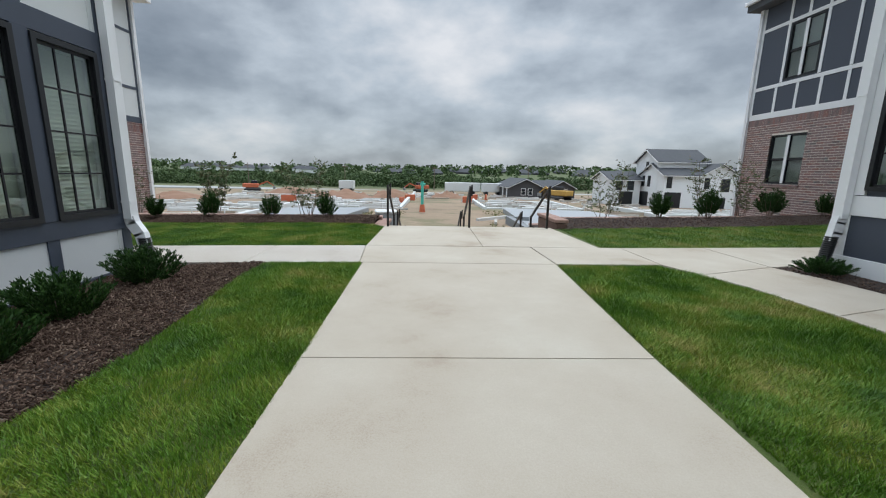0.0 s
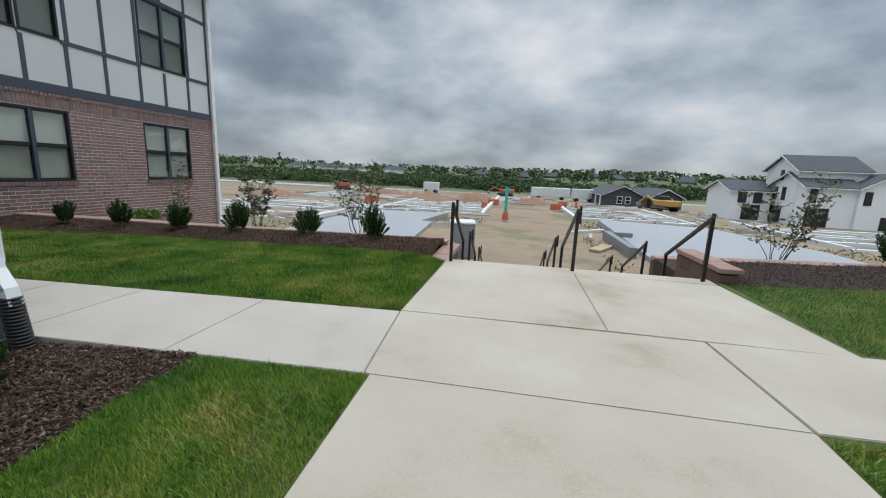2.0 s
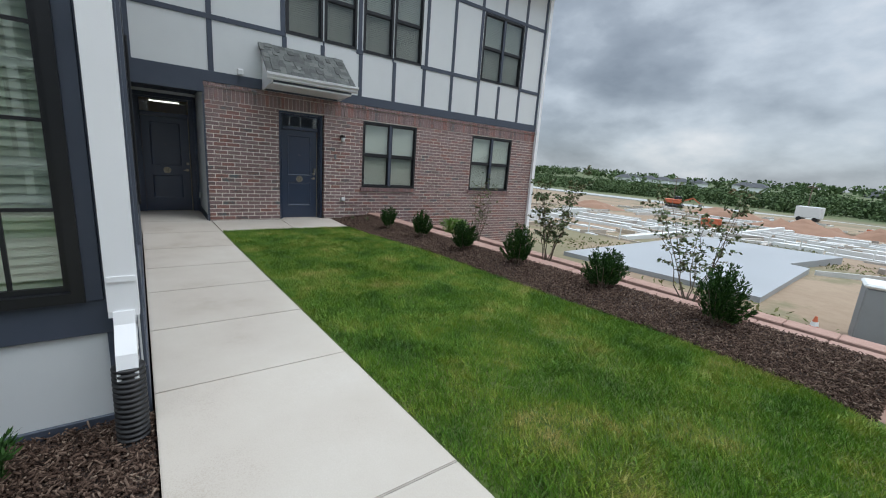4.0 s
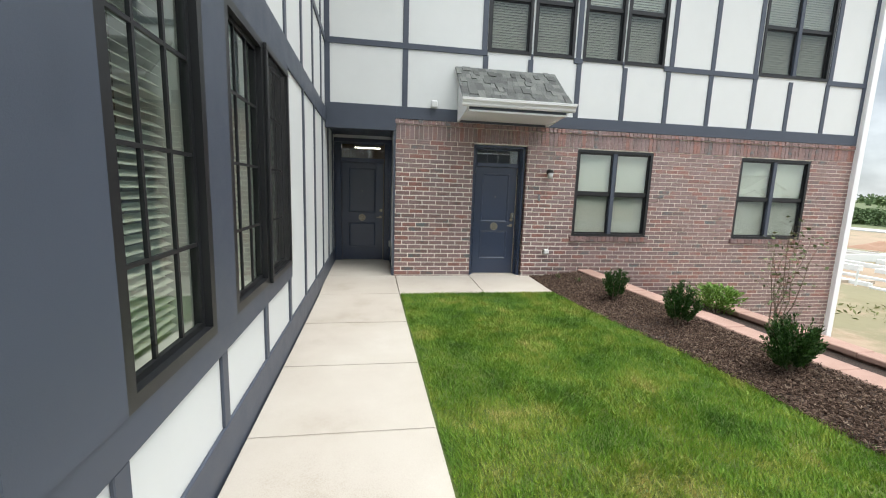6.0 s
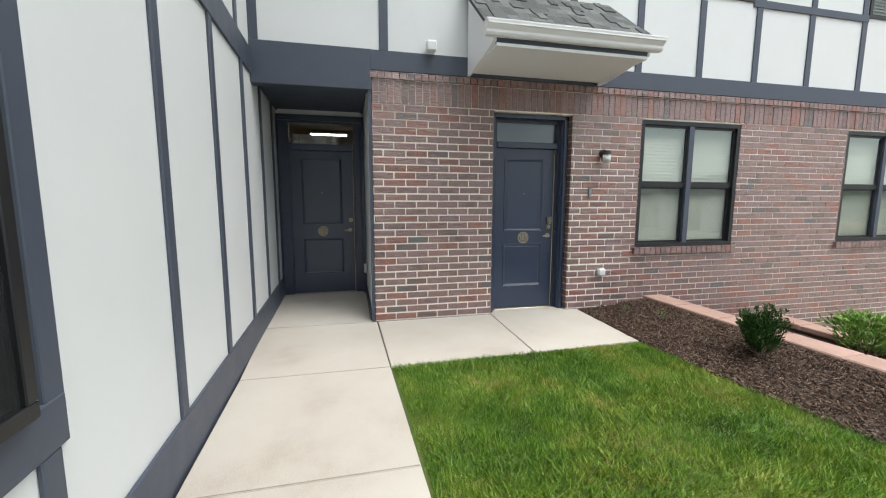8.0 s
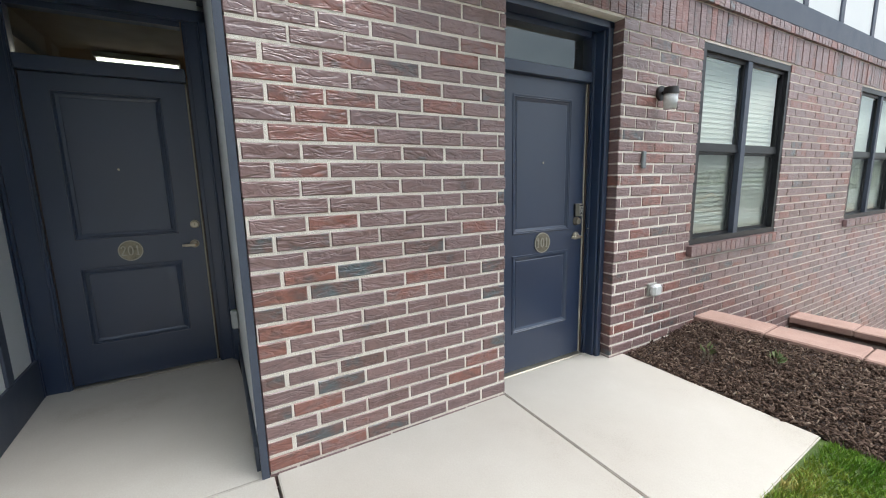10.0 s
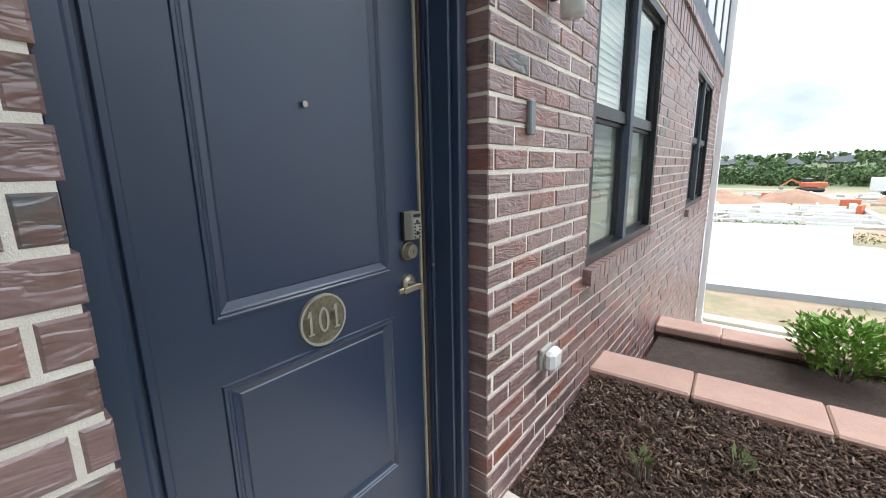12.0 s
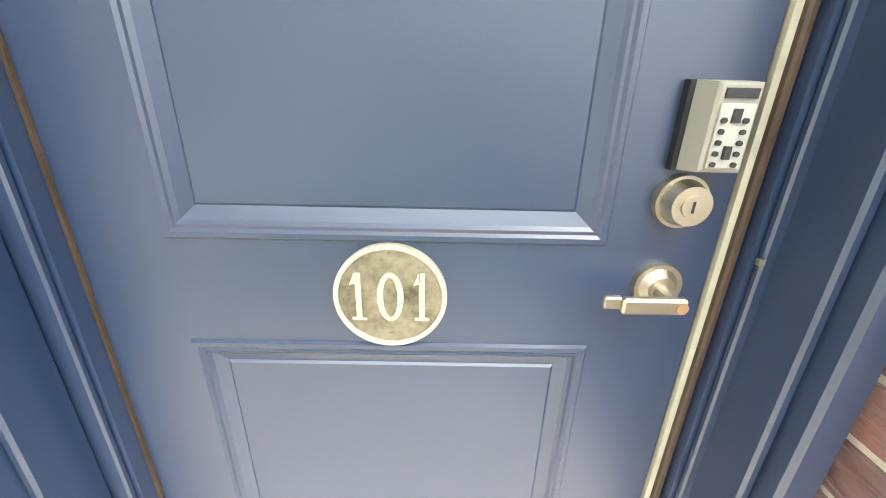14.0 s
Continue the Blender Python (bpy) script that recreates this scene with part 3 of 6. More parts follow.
def brick_face(wall, u0, u1, z0, z1, holes, near=None):
    """Running bond; bricks inside near (u0, u1, z0, z1) are pieces of their own, the rest is joined."""
    rest = bmesh.new()
    pieces = []
    rows = int(round((z1 - z0) / BH))
    h = (z1 - z0) / rows
    for r in range(rows):
        z = z0 + r * h
        off = BL * (0.5 if r % 2 else 0.0) + random.uniform(-0.012, 0.012)
        for s, e in free_spans(u0, u1, z, z + h, holes):
            u = u0 - off
            while u < e:
                a, b = max(u, s), min(u + BL, e)
                if b - a > 0.014:
                    la, lb = a + (JOINT / 2 if a > s else 0.0), b - (JOINT / 2 if b < e else 0.0)
                    at = (random.uniform(-0.003, 0.003), la, z + JOINT / 2)
                    if near and near[0] <= a <= near[1] and near[2] <= z <= near[3]:
                        pieces.append((at, lb - la, h - JOINT))
                    else:
                        box(rest, -0.1, at[0], la, lb, at[2], z + h - JOINT / 2)
                u += BL
    part("brick_field", rest, M["brick_rest"], wall)["kind"] = "stuff"
    return pieces


def lay(wall, pieces):
    for at, length, height in pieces:
        ob = part("brick", brick_mesh(round(length, 2), height), None, wall)
        ob.location = at
        ob.rotation_euler = (random.uniform(-0.006, 0.006), 0.0, random.uniform(-0.008, 0.008))


def soldier_course(wall, u0, u1, z0, z1, out, name="soldier_course", back=-0.06):
    bm = bmesh.new()
    n = int((u1 - u0) / 0.0855)
    w = (u1 - u0) / n
    for i in range(n):
        box(bm, back, out + random.uniform(-0.003, 0.003), u0 + i * w + 0.005, u0 + (i + 1) * w - 0.005, z0 + 0.006, z1 - 0.006)
    part(name, bm, M["brick_rest"], wall)["kind"] = "stuff"


def window(name, m, u0, u1, z0, z1, units=2, v=-0.09, grid=None, hung=True, blind="half", frame_m="black", label="", tilt=62, inset=0.05, pane_m="glass"):
    """A window unit: frame, mullions, sashes, panes, muntins and blind slats."""
    w = empty(name, m, label or "black vinyl window with white horizontal blinds", "window", "", "structure")
    fw = 0.055
    part("window_frame", boxes((v - 0.04, v + 0.05, u0, u1, z1 - fw, z1), (v - 0.04, v + 0.05, u0, u1, z0, z0 + fw), (v - 0.04, v + 0.05, u0, u0 + fw, z0 + fw, z1 - fw), (v - 0.04, v + 0.05, u1 - fw, u1, z0 + fw, z1 - fw)), M[frame_m], w)
    back = v - 0.19 - inset
    part("drywall_return", boxes((back, v - 0.042, u0 + 0.001, u0 + 0.035, z0 + 0.001, z1 - 0.001), (back, v - 0.042, u1 - 0.035, u1 - 0.001, z0 + 0.001, z1 - 0.001), (back, v - 0.042, u0 + 0.035, u1 - 0.035, z1 - 0.03, z1 - 0.001), (back, v - 0.042, u0 + 0.035, u1 - 0.035, z0 + 0.001, z0 + 0.03)), M["trim_white"], w, "white drywall return behind the frame")
    step = (u1 - u0) / units
    for k in range(units):
        a, b = u0 + k * step + (fw if k == 0 else 0.04), u0 + (k + 1) * step - (fw if k == units - 1 else 0.04)
        if k:
            part("mullion", boxes((v - 0.04, v + 0.045, u0 + k * step - 0.04, u0 + k * step + 0.04, z0 + fw, z1 - fw)), M["trim"], w)
        lo, hi = z0 + fw, z1 - fw
        mid = (lo + hi) / 2
        if hung:
            part("meeting_rail", boxes((v - 0.03, v + 0.02, a, b, mid - 0.025, mid + 0.025)), M["black"], w)
            panes = ((a, b, lo, mid - 0.02, v - 0.015), (a, b, mid + 0.02, hi, v + 0.005))
        else:
            panes = ((a, b, lo, hi, v),)
        for pa, pb, pc, pd, pv in panes:
            part("sash", boxes((pv - 0.012, pv + 0.012, pa, pb, pc, pc + 0.03), (pv - 0.012, pv + 0.012, pa, pb, pd - 0.03, pd), (pv - 0.012, pv + 0.012, pa, pa + 0.03, pc + 0.03, pd - 0.03), (pv - 0.012, pv + 0.012, pb - 0.03, pb, pc + 0.03, pd - 0.03)), M["black"], w)
            bm = bmesh.new()
            bm.faces.new([bm.verts.new(p) for p in ((pv, pa + 0.02, pc + 0.02), (pv, pb - 0.02, pc + 0.02), (pv, pb - 0.02, pd - 0.02), (pv, pa + 0.02, pd - 0.02))])
            pane = part("pane", bm, M[pane_m], w, "clear greenish glass pane")
            pane.visible_shadow = False
            if hung and pd < mid + 0.01:
                bm = bmesh.new()
                bm.faces.new([bm.verts.new(p) for p in ((pv + 0.02, pa + 0.02, pc + 0.02), (pv + 0.02, pb - 0.02, pc + 0.02), (pv + 0.02, pb - 0.02, pd - 0.02), (pv + 0.02, pa + 0.02, pd - 0.02))])
                part("insect_screen", bm, M["screen"], w, "dark insect screen").visible_shadow = False
            if grid:
                cols, rows = grid
                bm = bmesh.new()
                for i in range(1, cols):
                    u = pa + (pb - pa) * i / cols
                    box(bm, pv - 0.008, pv + 0.008, u - 0.009, u + 0.009, pc, pd)
                for j in range(1, rows):
                    z = pc + (pd - pc) * j / rows
                    box(bm, pv - 0.0075, pv + 0.0075, pa, pb, z - 0.009, z + 0.009)
                part("muntin", bm, M["black"], w)
        if blind:
            bm = bmesh.new()
            z = lo + 0.03
            c, s = math.cos(radians(tilt)), math.sin(radians(tilt))
            while z < hi - 0.03:
                q = Matrix.Translation((v - inset, 0, z)) @ Matrix.Rotation(radians(tilt), 4, "Y")
                box(bm, -0.027, 0.027, a + 0.01, b - 0.01, -0.0012, 0.0012, m=q)
                z += 0.046
            part("blind_slat", bm, M["blind"], w, "white blind slats")["kind"] = "stuff"
            part("blind_rail", boxes((v - inset - 0.03, v - inset + 0.025, a + 0.005, b - 0.005, hi - 0.045, hi)), M["blind"], w)
    return w


def board(wall, name, mat, *row):
    return part(name, boxes(row, bevel=0.004), M[mat], wall)


def timbered(wall, u0, u1, z0, z1, us, zs, holes, panel, trim, tw=0.10):
    """Flat panels behind flush trim boards: us, zs: centre lines of upright and level boards."""
    part("panel", grid_boxes([u0, u1], [z0, z1], holes, -0.02, 0.0), M[panel], wall)
    for z, hgt, *reach in zs:
        for s, e in free_spans(u0, reach[0] if reach else u1, z - hgt / 2, z + hgt / 2, holes):
            board(wall, "level_board", trim, 0.0, 0.022, s, e, z - hgt / 2, z + hgt / 2)
    for u, za, zb in us:
        board(wall, "upright_board", trim, 0.0, 0.018, u - tw / 2, u + tw / 2, za, zb)


def eave(wall, u0, u1, z, trim):
    part("soffit", boxes((0.0, 0.5, u0 - 0.4, u1 + 0.4, z, z + 0.03)), M["trim_white"], wall)
    part("gutter", boxes((0.5, 0.62, u0 - 0.4, u1 + 0.4, z - 0.02, z + 0.12), bevel=0.02), M["trim_white"], wall)


def downspout(m, z_top, z_low, kick, name="downspout", label="white square metal downspout with black flexible boot", boot=True):
    d = empty(name, m, label, "downspout")
    w = 0.055
    bm = bmesh.new()
    bar(bm, (0.06, 0, z_low + 0.30), (0.06, 0, z_top), 0.095, 0.135)
    knee = [Vector((0.06, 0, z_low + 0.31)), Vector((0.075, 0, z_low + 0.24)), Vector((kick[0] - 0.025, kick[1], z_low + 0.10)), Vector((kick[0], kick[1], z_low - 0.01))]
    for a, b in zip(knee, knee[1:]):
        bar(bm, a - (b - a).normalized() * 0.012, b + (b - a).normalized() * 0.012, 0.094, 0.133)
    part("pipe", bm, M["trim_white"], d)
    for z in (z_low + 0.5, 2.35):
        part("strap", boxes((-0.01, 0.115, -0.06, 0.06, z, z + 0.03)), M["trim_white"], d)
    if boot:
        bm = bmesh.new()
        rings, zz = [], z_low + 0.05
        for i in range(19):
            x = kick[0] + 0.004 * i
            for dz, rr in ((0.0, 0.066), (0.004, 0.076), (0.016, 0.076), (0.020, 0.066)):
                rings.append([bm.verts.new((x + rr * math.cos(2 * math.pi * k / 16), kick[1] + rr * math.sin(2 * math.pi * k / 16), zz - dz)) for k in range(16)])
            zz -= 0.0275
        for a, b in zip(rings, rings[1:]):
            for k in range(16):
                bm.faces.new((a[k], b[k], b[(k + 1) % 16], a[(k + 1) % 16]))
        bm.faces.new(rings[0])
        part("boot", bm, M["plastic_black"], d, "black corrugated plastic boot", True)
    return d


MB = pose(-10.4, 0, 0)
WIN1, WIN2, DOOR1 = (11.20, 12.87, 0.855, 2.60), (14.95, 16.71, 0.855, 2.60), (9.075, 10.155, -0.2, 2.60)
CORNER = 17.8
brick_wall = empty("wall_brick", MB, "brown blended brick wall with white mortar", "wall", "", "structure")
holes = [WIN1, WIN2, DOOR1]
part("mortar_bed", grid_boxes([7.585, CORNER], [-2.9, 2.98], [(a - 0.006, b + 0.006, c - 0.006, d + 0.006) for a, b, c, d in holes], -0.25, -0.005), M["mortar"], brick_wall)
near_bricks = brick_face(brick_wall, 7.58, CORNER, -2.9 + 0.006, 2.62, holes, (7.5, 10.95, 0.0, 2.2))
soldier_course(brick_wall, 7.58, CORNER, 2.62, 2.89, 0.004)
soldier_course(brick_wall, 7.56, CORNER + 0.02, 2.89, 2.975, 0.03, "rowlock_course")
for u0, u1, *_ in (WIN1, WIN2):
    soldier_course(brick_wall, u0 - 0.04, u1 + 0.04, 0.755, 0.859, 0.045, "sill_course", -0.14)
window("window_1", MB, *WIN1[:2], *WIN1[2:], label="pair of black double-hung windows with closed white blinds", tilt=80, v=-0.055, inset=0.04)
window("window_2", MB, *WIN2[:2], *WIN2[2:], label="pair of black double-hung windows with closed white blinds", tilt=80, v=-0.055, inset=0.04)

upper = empty("wall_upper", MB, "white panelled upper wall with slate-grey timber boards", "wall", "", "structure")
UW = [(9.25, 10.10, 4.28, 6.2), (10.14, 10.96, 4.28, 6.2), (11.14, 11.98, 4.26, 6.2), (12.02, 12.88, 4.26, 6.2), (15.06, 16.76, 4.27, 6.2)]
TOP = 7.45
part("upper_backing", grid_boxes([6.2, CORNER], [2.98, TOP], UW, -0.25, -0.02), M["white"], upper)
us = [(u, 3.2, 4.2) for u in (7.73, 9.22, 10.1, 11.08, 12.05, 13.0, 13.97, 15.0, 15.87, 16.8)]
us += [(u, 4.3, TOP) for u in (7.73, 9.19, 13.05, 13.98, 14.98, 16.84)] + [(11.05, 4.3, 6.2)]
us += [(u, 6.3, TOP) for u in (10.1, 11.05, 12.0, 15.9)] + [(CORNER - 0.05, 2.98, TOP), (6.35, 3.2, TOP)]
timbered(upper, 6.2, CORNER, 2.98, TOP, us, [(3.09, 0.22), (4.25, 0.10), (6.26, 0.10)], UW, "white", "trim")
for i, h in enumerate(UW):
    window("window_%d" % (i + 3), MB, *h, units=2 if i == 4 else 1, v=-0.03, label="black double-hung upper window with blinds")
eave(upper, 6.2, CORNER, TOP, "trim")
downspout(MB @ pose(0.0, CORNER + 0.05, 0), TOP, -1.9, (0.16, 0.0), label="white square downspout at the brick corner", boot=False)

# long white wall along the path, and the bay wall that faces the main walk
ML = pose(-2.97, 6.50, 0, 0, 0, 91.5)
LWA, LWB, LWC = (1.16, 1.96, 0.91, 2.75), (2.28, 3.09, 0.91, 2.75), (3.09, 3.90, 0.91, 2.75)
LEN = 9.35
lw_holes = [LWA, LWB, LWC]
long_wall = empty("wall_long", ML, "white panelled wall with slate-grey boards beside the path", "wall", "", "structure")
part("long_backing", grid_boxes([0.0, LEN], [-0.5, TOP], lw_holes, -0.22, -0.02), M["white"], long_wall)
us = [(u, 0.31, 0.75) for u in (0.5, 1.12, 2.08, 3.02, 3.98)] + [(u, 0.31, 2.85) for u in (5.0, 5.97, 6.94, 7.85, 8.7)]
us += [(0.05, 0.0, TOP), (4.02, 0.75, TOP)] + [(u, 3.1, TOP) for u in (1.1, 2.15, 3.1, 4.95, 5.88, 6.82)]
timbered(long_wall, 0.0, LEN, -0.5, TOP, us, [(0.06, 0.50), (0.83, 0.16, 4.06), (2.97, 0.26), (4.25, 0.1)], lw_holes, "white", "trim", 0.09)
part("wide_board", boxes((0.0, 0.03, LWA[1], LWB[0], 0.91, 2.84)), M["trim"], long_wall)
part("wide_board", boxes((0.0, 0.03, 0.7, LWA[0], 0.91, 2.84)), M["trim"], long_wall)
part("head_board", boxes((0.0, 0.03, LWA[0], LWC[1] + 0.06, 2.75, 2.84)), M["trim"], long_wall)
for i, h in enumerate(lw_holes):
    window("window_%d" % (i + 9), ML, *h, units=1, v=-0.02, grid=(3, 4), hung=False, tilt=(30, 34, 62)[i], inset=0.14, pane_m="glass_green", label="black framed window with gridded panes and open white blinds")

casement = bpy.data.objects["window_11"]
a, b, c, d = LWC
part("screen_frame", boxes((0.031, 0.055, a, b, d - 0.05, d), (0.031, 0.055, a, b, c, c + 0.05), (0.031, 0.055, a, a + 0.045, c + 0.05, d - 0.05), (0.031, 0.055, b - 0.045, b, c + 0.05, d - 0.05), bevel=0.004), M["black"], casement)
bm = bmesh.new()
bm.faces.new([bm.verts.new((0.04, u, z)) for u, z in ((a + 0.04, c + 0.04), (b - 0.04, c + 0.04), (b - 0.04, d - 0.04), (a + 0.04, d - 0.04))])
part("insect_screen", bm, M["screen_dense"], casement, "dark insect screen").visible_shadow = False

MY = pose(-2.97, 0, 0)
BW = [(5.49, 6.28, 0.76, 2.62), (4.53, 5.32, 0.76, 2.62), (3.57, 4.36, 0.76, 2.62)]
bay_wall = empty("wall_bay", MY, "white panelled wall with slate-grey boards and a row of windows", "wall", "", "structure")
part("bay_backing", grid_boxes([-12, 6.48], [-0.5, TOP], BW, -0.22, -0.02), M["white"], bay_wall)
us = [(u, 0.08, 0.57) for u in (5.41, 4.4, 3.4, 2.4, 1.4)] + [(6.42, -0.2, TOP)] + [(u, 2.85, TOP) for u in (5.41, 4.4, 3.4)]
timbered(bay_wall, -12, 6.48, -0.5, TOP, us, [(-0.05, 0.2), (0.66, 0.2), (2.75, 0.22), (4.25, 0.1)], BW, "white", "trim", 0.14)
for a, b in ((5.32, 5.49), (4.36, 4.53), (6.28, 6.35), (3.45, 3.57)):
    part("wide_board", boxes((0.0, 0.03, a, b, 0.76, 2.64)), M["trim"], bay_wall)
for i, h in enumerate(BW):
    window("window_%d" % (i + 12), MY, *h, units=1, v=0.0, grid=(3, 4), hung=False, tilt=74, inset=0.09, pane_m="glass_green", label="black framed window with gridded panes and closed blinds")
downspout(MY @ pose(0.02, 6.44, 0), TOP, 0.38, (0.19, 0.0))

# closing walls, floors and roofs of the building
solid("roof_1", boxes((-20, -9.9, 6.0, CORNER + 0.4, TOP + 0.03, TOP + 0.35), (-20, -2.5, -12.5, 6.9, TOP + 0.03, TOP + 0.36)), M["roof_dark"], "dark shingled roof with white eaves", "roof", "structure")
solid("wall_back_1", boxes((-20, -19.8, -12, CORNER, -2.4, TOP), (-19.8, -10.65, CORNER - 0.2, CORNER, -2.4, TOP), (-19.8, -3.2, -12, -11.8, -2.4, TOP)), M["white"], "plain white outer wall", "wall", "structure")
solid("floor_1", boxes((-19.8, -10.66, 7.7, CORNER - 0.2, -0.1, 0.0), (-19.8, -3.2, -11.8, 6.1, -0.1, 0.02), (-19.8, -12.4, 6.1, 7.7, -0.1, 0.01)), M["room"], "dark indoor floor", "floor", "structure")
solid("ceiling_1", boxes((-19.8, -10.66, 7.7, CORNER - 0.2, 2.8, 2.97), (-19.8, -3.2, -11.8, 6.2, 2.8, 2.96)), M["room"], "plain ceiling of the rooms", "ceiling", "structure")
solid("wall_inner_1", boxes((-14.6, -14.5, 7.7, CORNER - 0.2, 0.0, 2.8), (-12.3, -3.2, 2.4, 2.5, 0.02, 2.8)), M["room"], "plain inner wall", "wall", "structure")


# ---- doors ----
def raised_panel(bm, u0, u1, z0, z1, v):
    prof = ((0.0, 0.0), (0.003, 0.005), (0.010, 0.005), (0.014, 0.001), (0.019, 0.002), (0.024, -0.003), (0.042, -0.010), (0.046, -0.007))
    loops = []
    for d, h in prof:
        loops.append([bm.verts.new((v + h, u, z)) for u, z in ((u0 + d, z0 + d), (u1 - d, z0 + d), (u1 - d, z1 - d), (u0 + d, z1 - d))])
    for a, b in zip(loops, loops[1:]):
        for i in range(4):
            bm.faces.new((a[i], a[(i + 1) % 4], b[(i + 1) % 4], b[i]))
    bm.faces.new(loops[-1])


def serif_digits(number, v0, v1, u, z, h):
    """Slim raised numerals with serifs, centred on u, z; returns one bmesh."""
    bm = bmesh.new()
    pitch, t = 0.043, 0.0075
    for k, ch in enumerate(number):
        c = u + (k - (len(number) - 1) / 2) * pitch
        if ch == "1":
            box(bm, v0, v1, c - t / 2, c + t / 2, z - h / 2 + 0.004, z + h / 2)
            box(bm, v0, v1, c - 0.010, c + 0.010, z - h / 2, z - h / 2 + 0.004)
            pts = ((c - t / 2 - 0.008, z + h / 2 - 0.018), (c - t / 2 + 0.001, z + h / 2 - 0.015), (c - t / 2 + 0.001, z + h / 2), (c - t / 2 - 0.001, z + h / 2))
        else:
            pts = ()
        if pts:
            lo = [bm.verts.new((v0, *p)) for p in pts]
            hi = [bm.verts.new((v1, *p)) for p in pts]
            bm.faces.new(hi)
            for i in range(4):
                bm.faces.new((lo[i], lo[(i + 1) % 4], hi[(i + 1) % 4], hi[i]))
        n = 32
        if ch == "0":
            rings = []
            for v, a, b in ((v0, 0.0180, h / 2 + 0.001), (v1, 0.0180, h / 2 + 0.001), (v1, 0.0098, h / 2 - 0.0055), (v0, 0.0098, h / 2 - 0.0055)):
                rings.append([bm.verts.new((v, c + a * math.sin(2 * math.pi * i / n), z + b * math.cos(2 * math.pi * i / n))) for i in range(n)])
            for p, q in zip(rings, rings[1:]):
                for i in range(n):
                    bm.faces.new((p[i], p[(i + 1) % n], q[(i + 1) % n], q[i]))
        if ch == "2":
            line = [Vector((c - 0.012 * math.cos(a), z + h / 2 - 0.016 + 0.014 * math.sin(a))) for a in [math.pi * i / 10 for i in range(11)]]
            line += [Vector((c + 0.008, z + h / 2 - 0.028)), Vector((c - 0.012, z - h / 2 + 0.006))]
            for p, q in zip(line, line[1:]):
                d = (q - p).normalized()
                side, reach = Vector((-d.y, d.x)) * 0.0042, d * 0.001
                quad = [p + side - reach, q + side + reach, q - side + reach, p - side - reach]
                lo = [bm.verts.new((v0, *e)) for e in quad]
                hi = [bm.verts.new((v1, *e)) for e in quad]
                bm.faces.new(hi)
                for i in range(4):
                    bm.faces.new((lo[i], lo[(i + 1) % 4], hi[(i + 1) % 4], hi[i]))
            box(bm, v0, v1, c - 0.0155, c + 0.0155, z - h / 2, z - h / 2 + 0.0085)
    bmesh.ops.recalc_face_normals(bm, faces=bm.faces)
    return bm


def disc(bm, centre, r, v0, v1, n=40, inner=0.0):
    """A disc, or a ring, that faces out of the wall."""
    u, z = centre
    if not inner:
        tube(bm, (v0, u, z), (v1, u, z), r, n)
        return
    rings = []
    for v, rr in ((v0, r), (v1, r), (v1, inner), (v0, inner)):
        rings.append([bm.verts.new((v, u + rr * math.cos(2 * math.pi * i / n), z + rr * math.sin(2 * math.pi * i / n))) for i in range(n)])
    for a, b in zip(rings, rings[1:]):
        for i in range(n):
            bm.faces.new((a[i], a[(i + 1) % n], b[(i + 1) % n], b[i]))


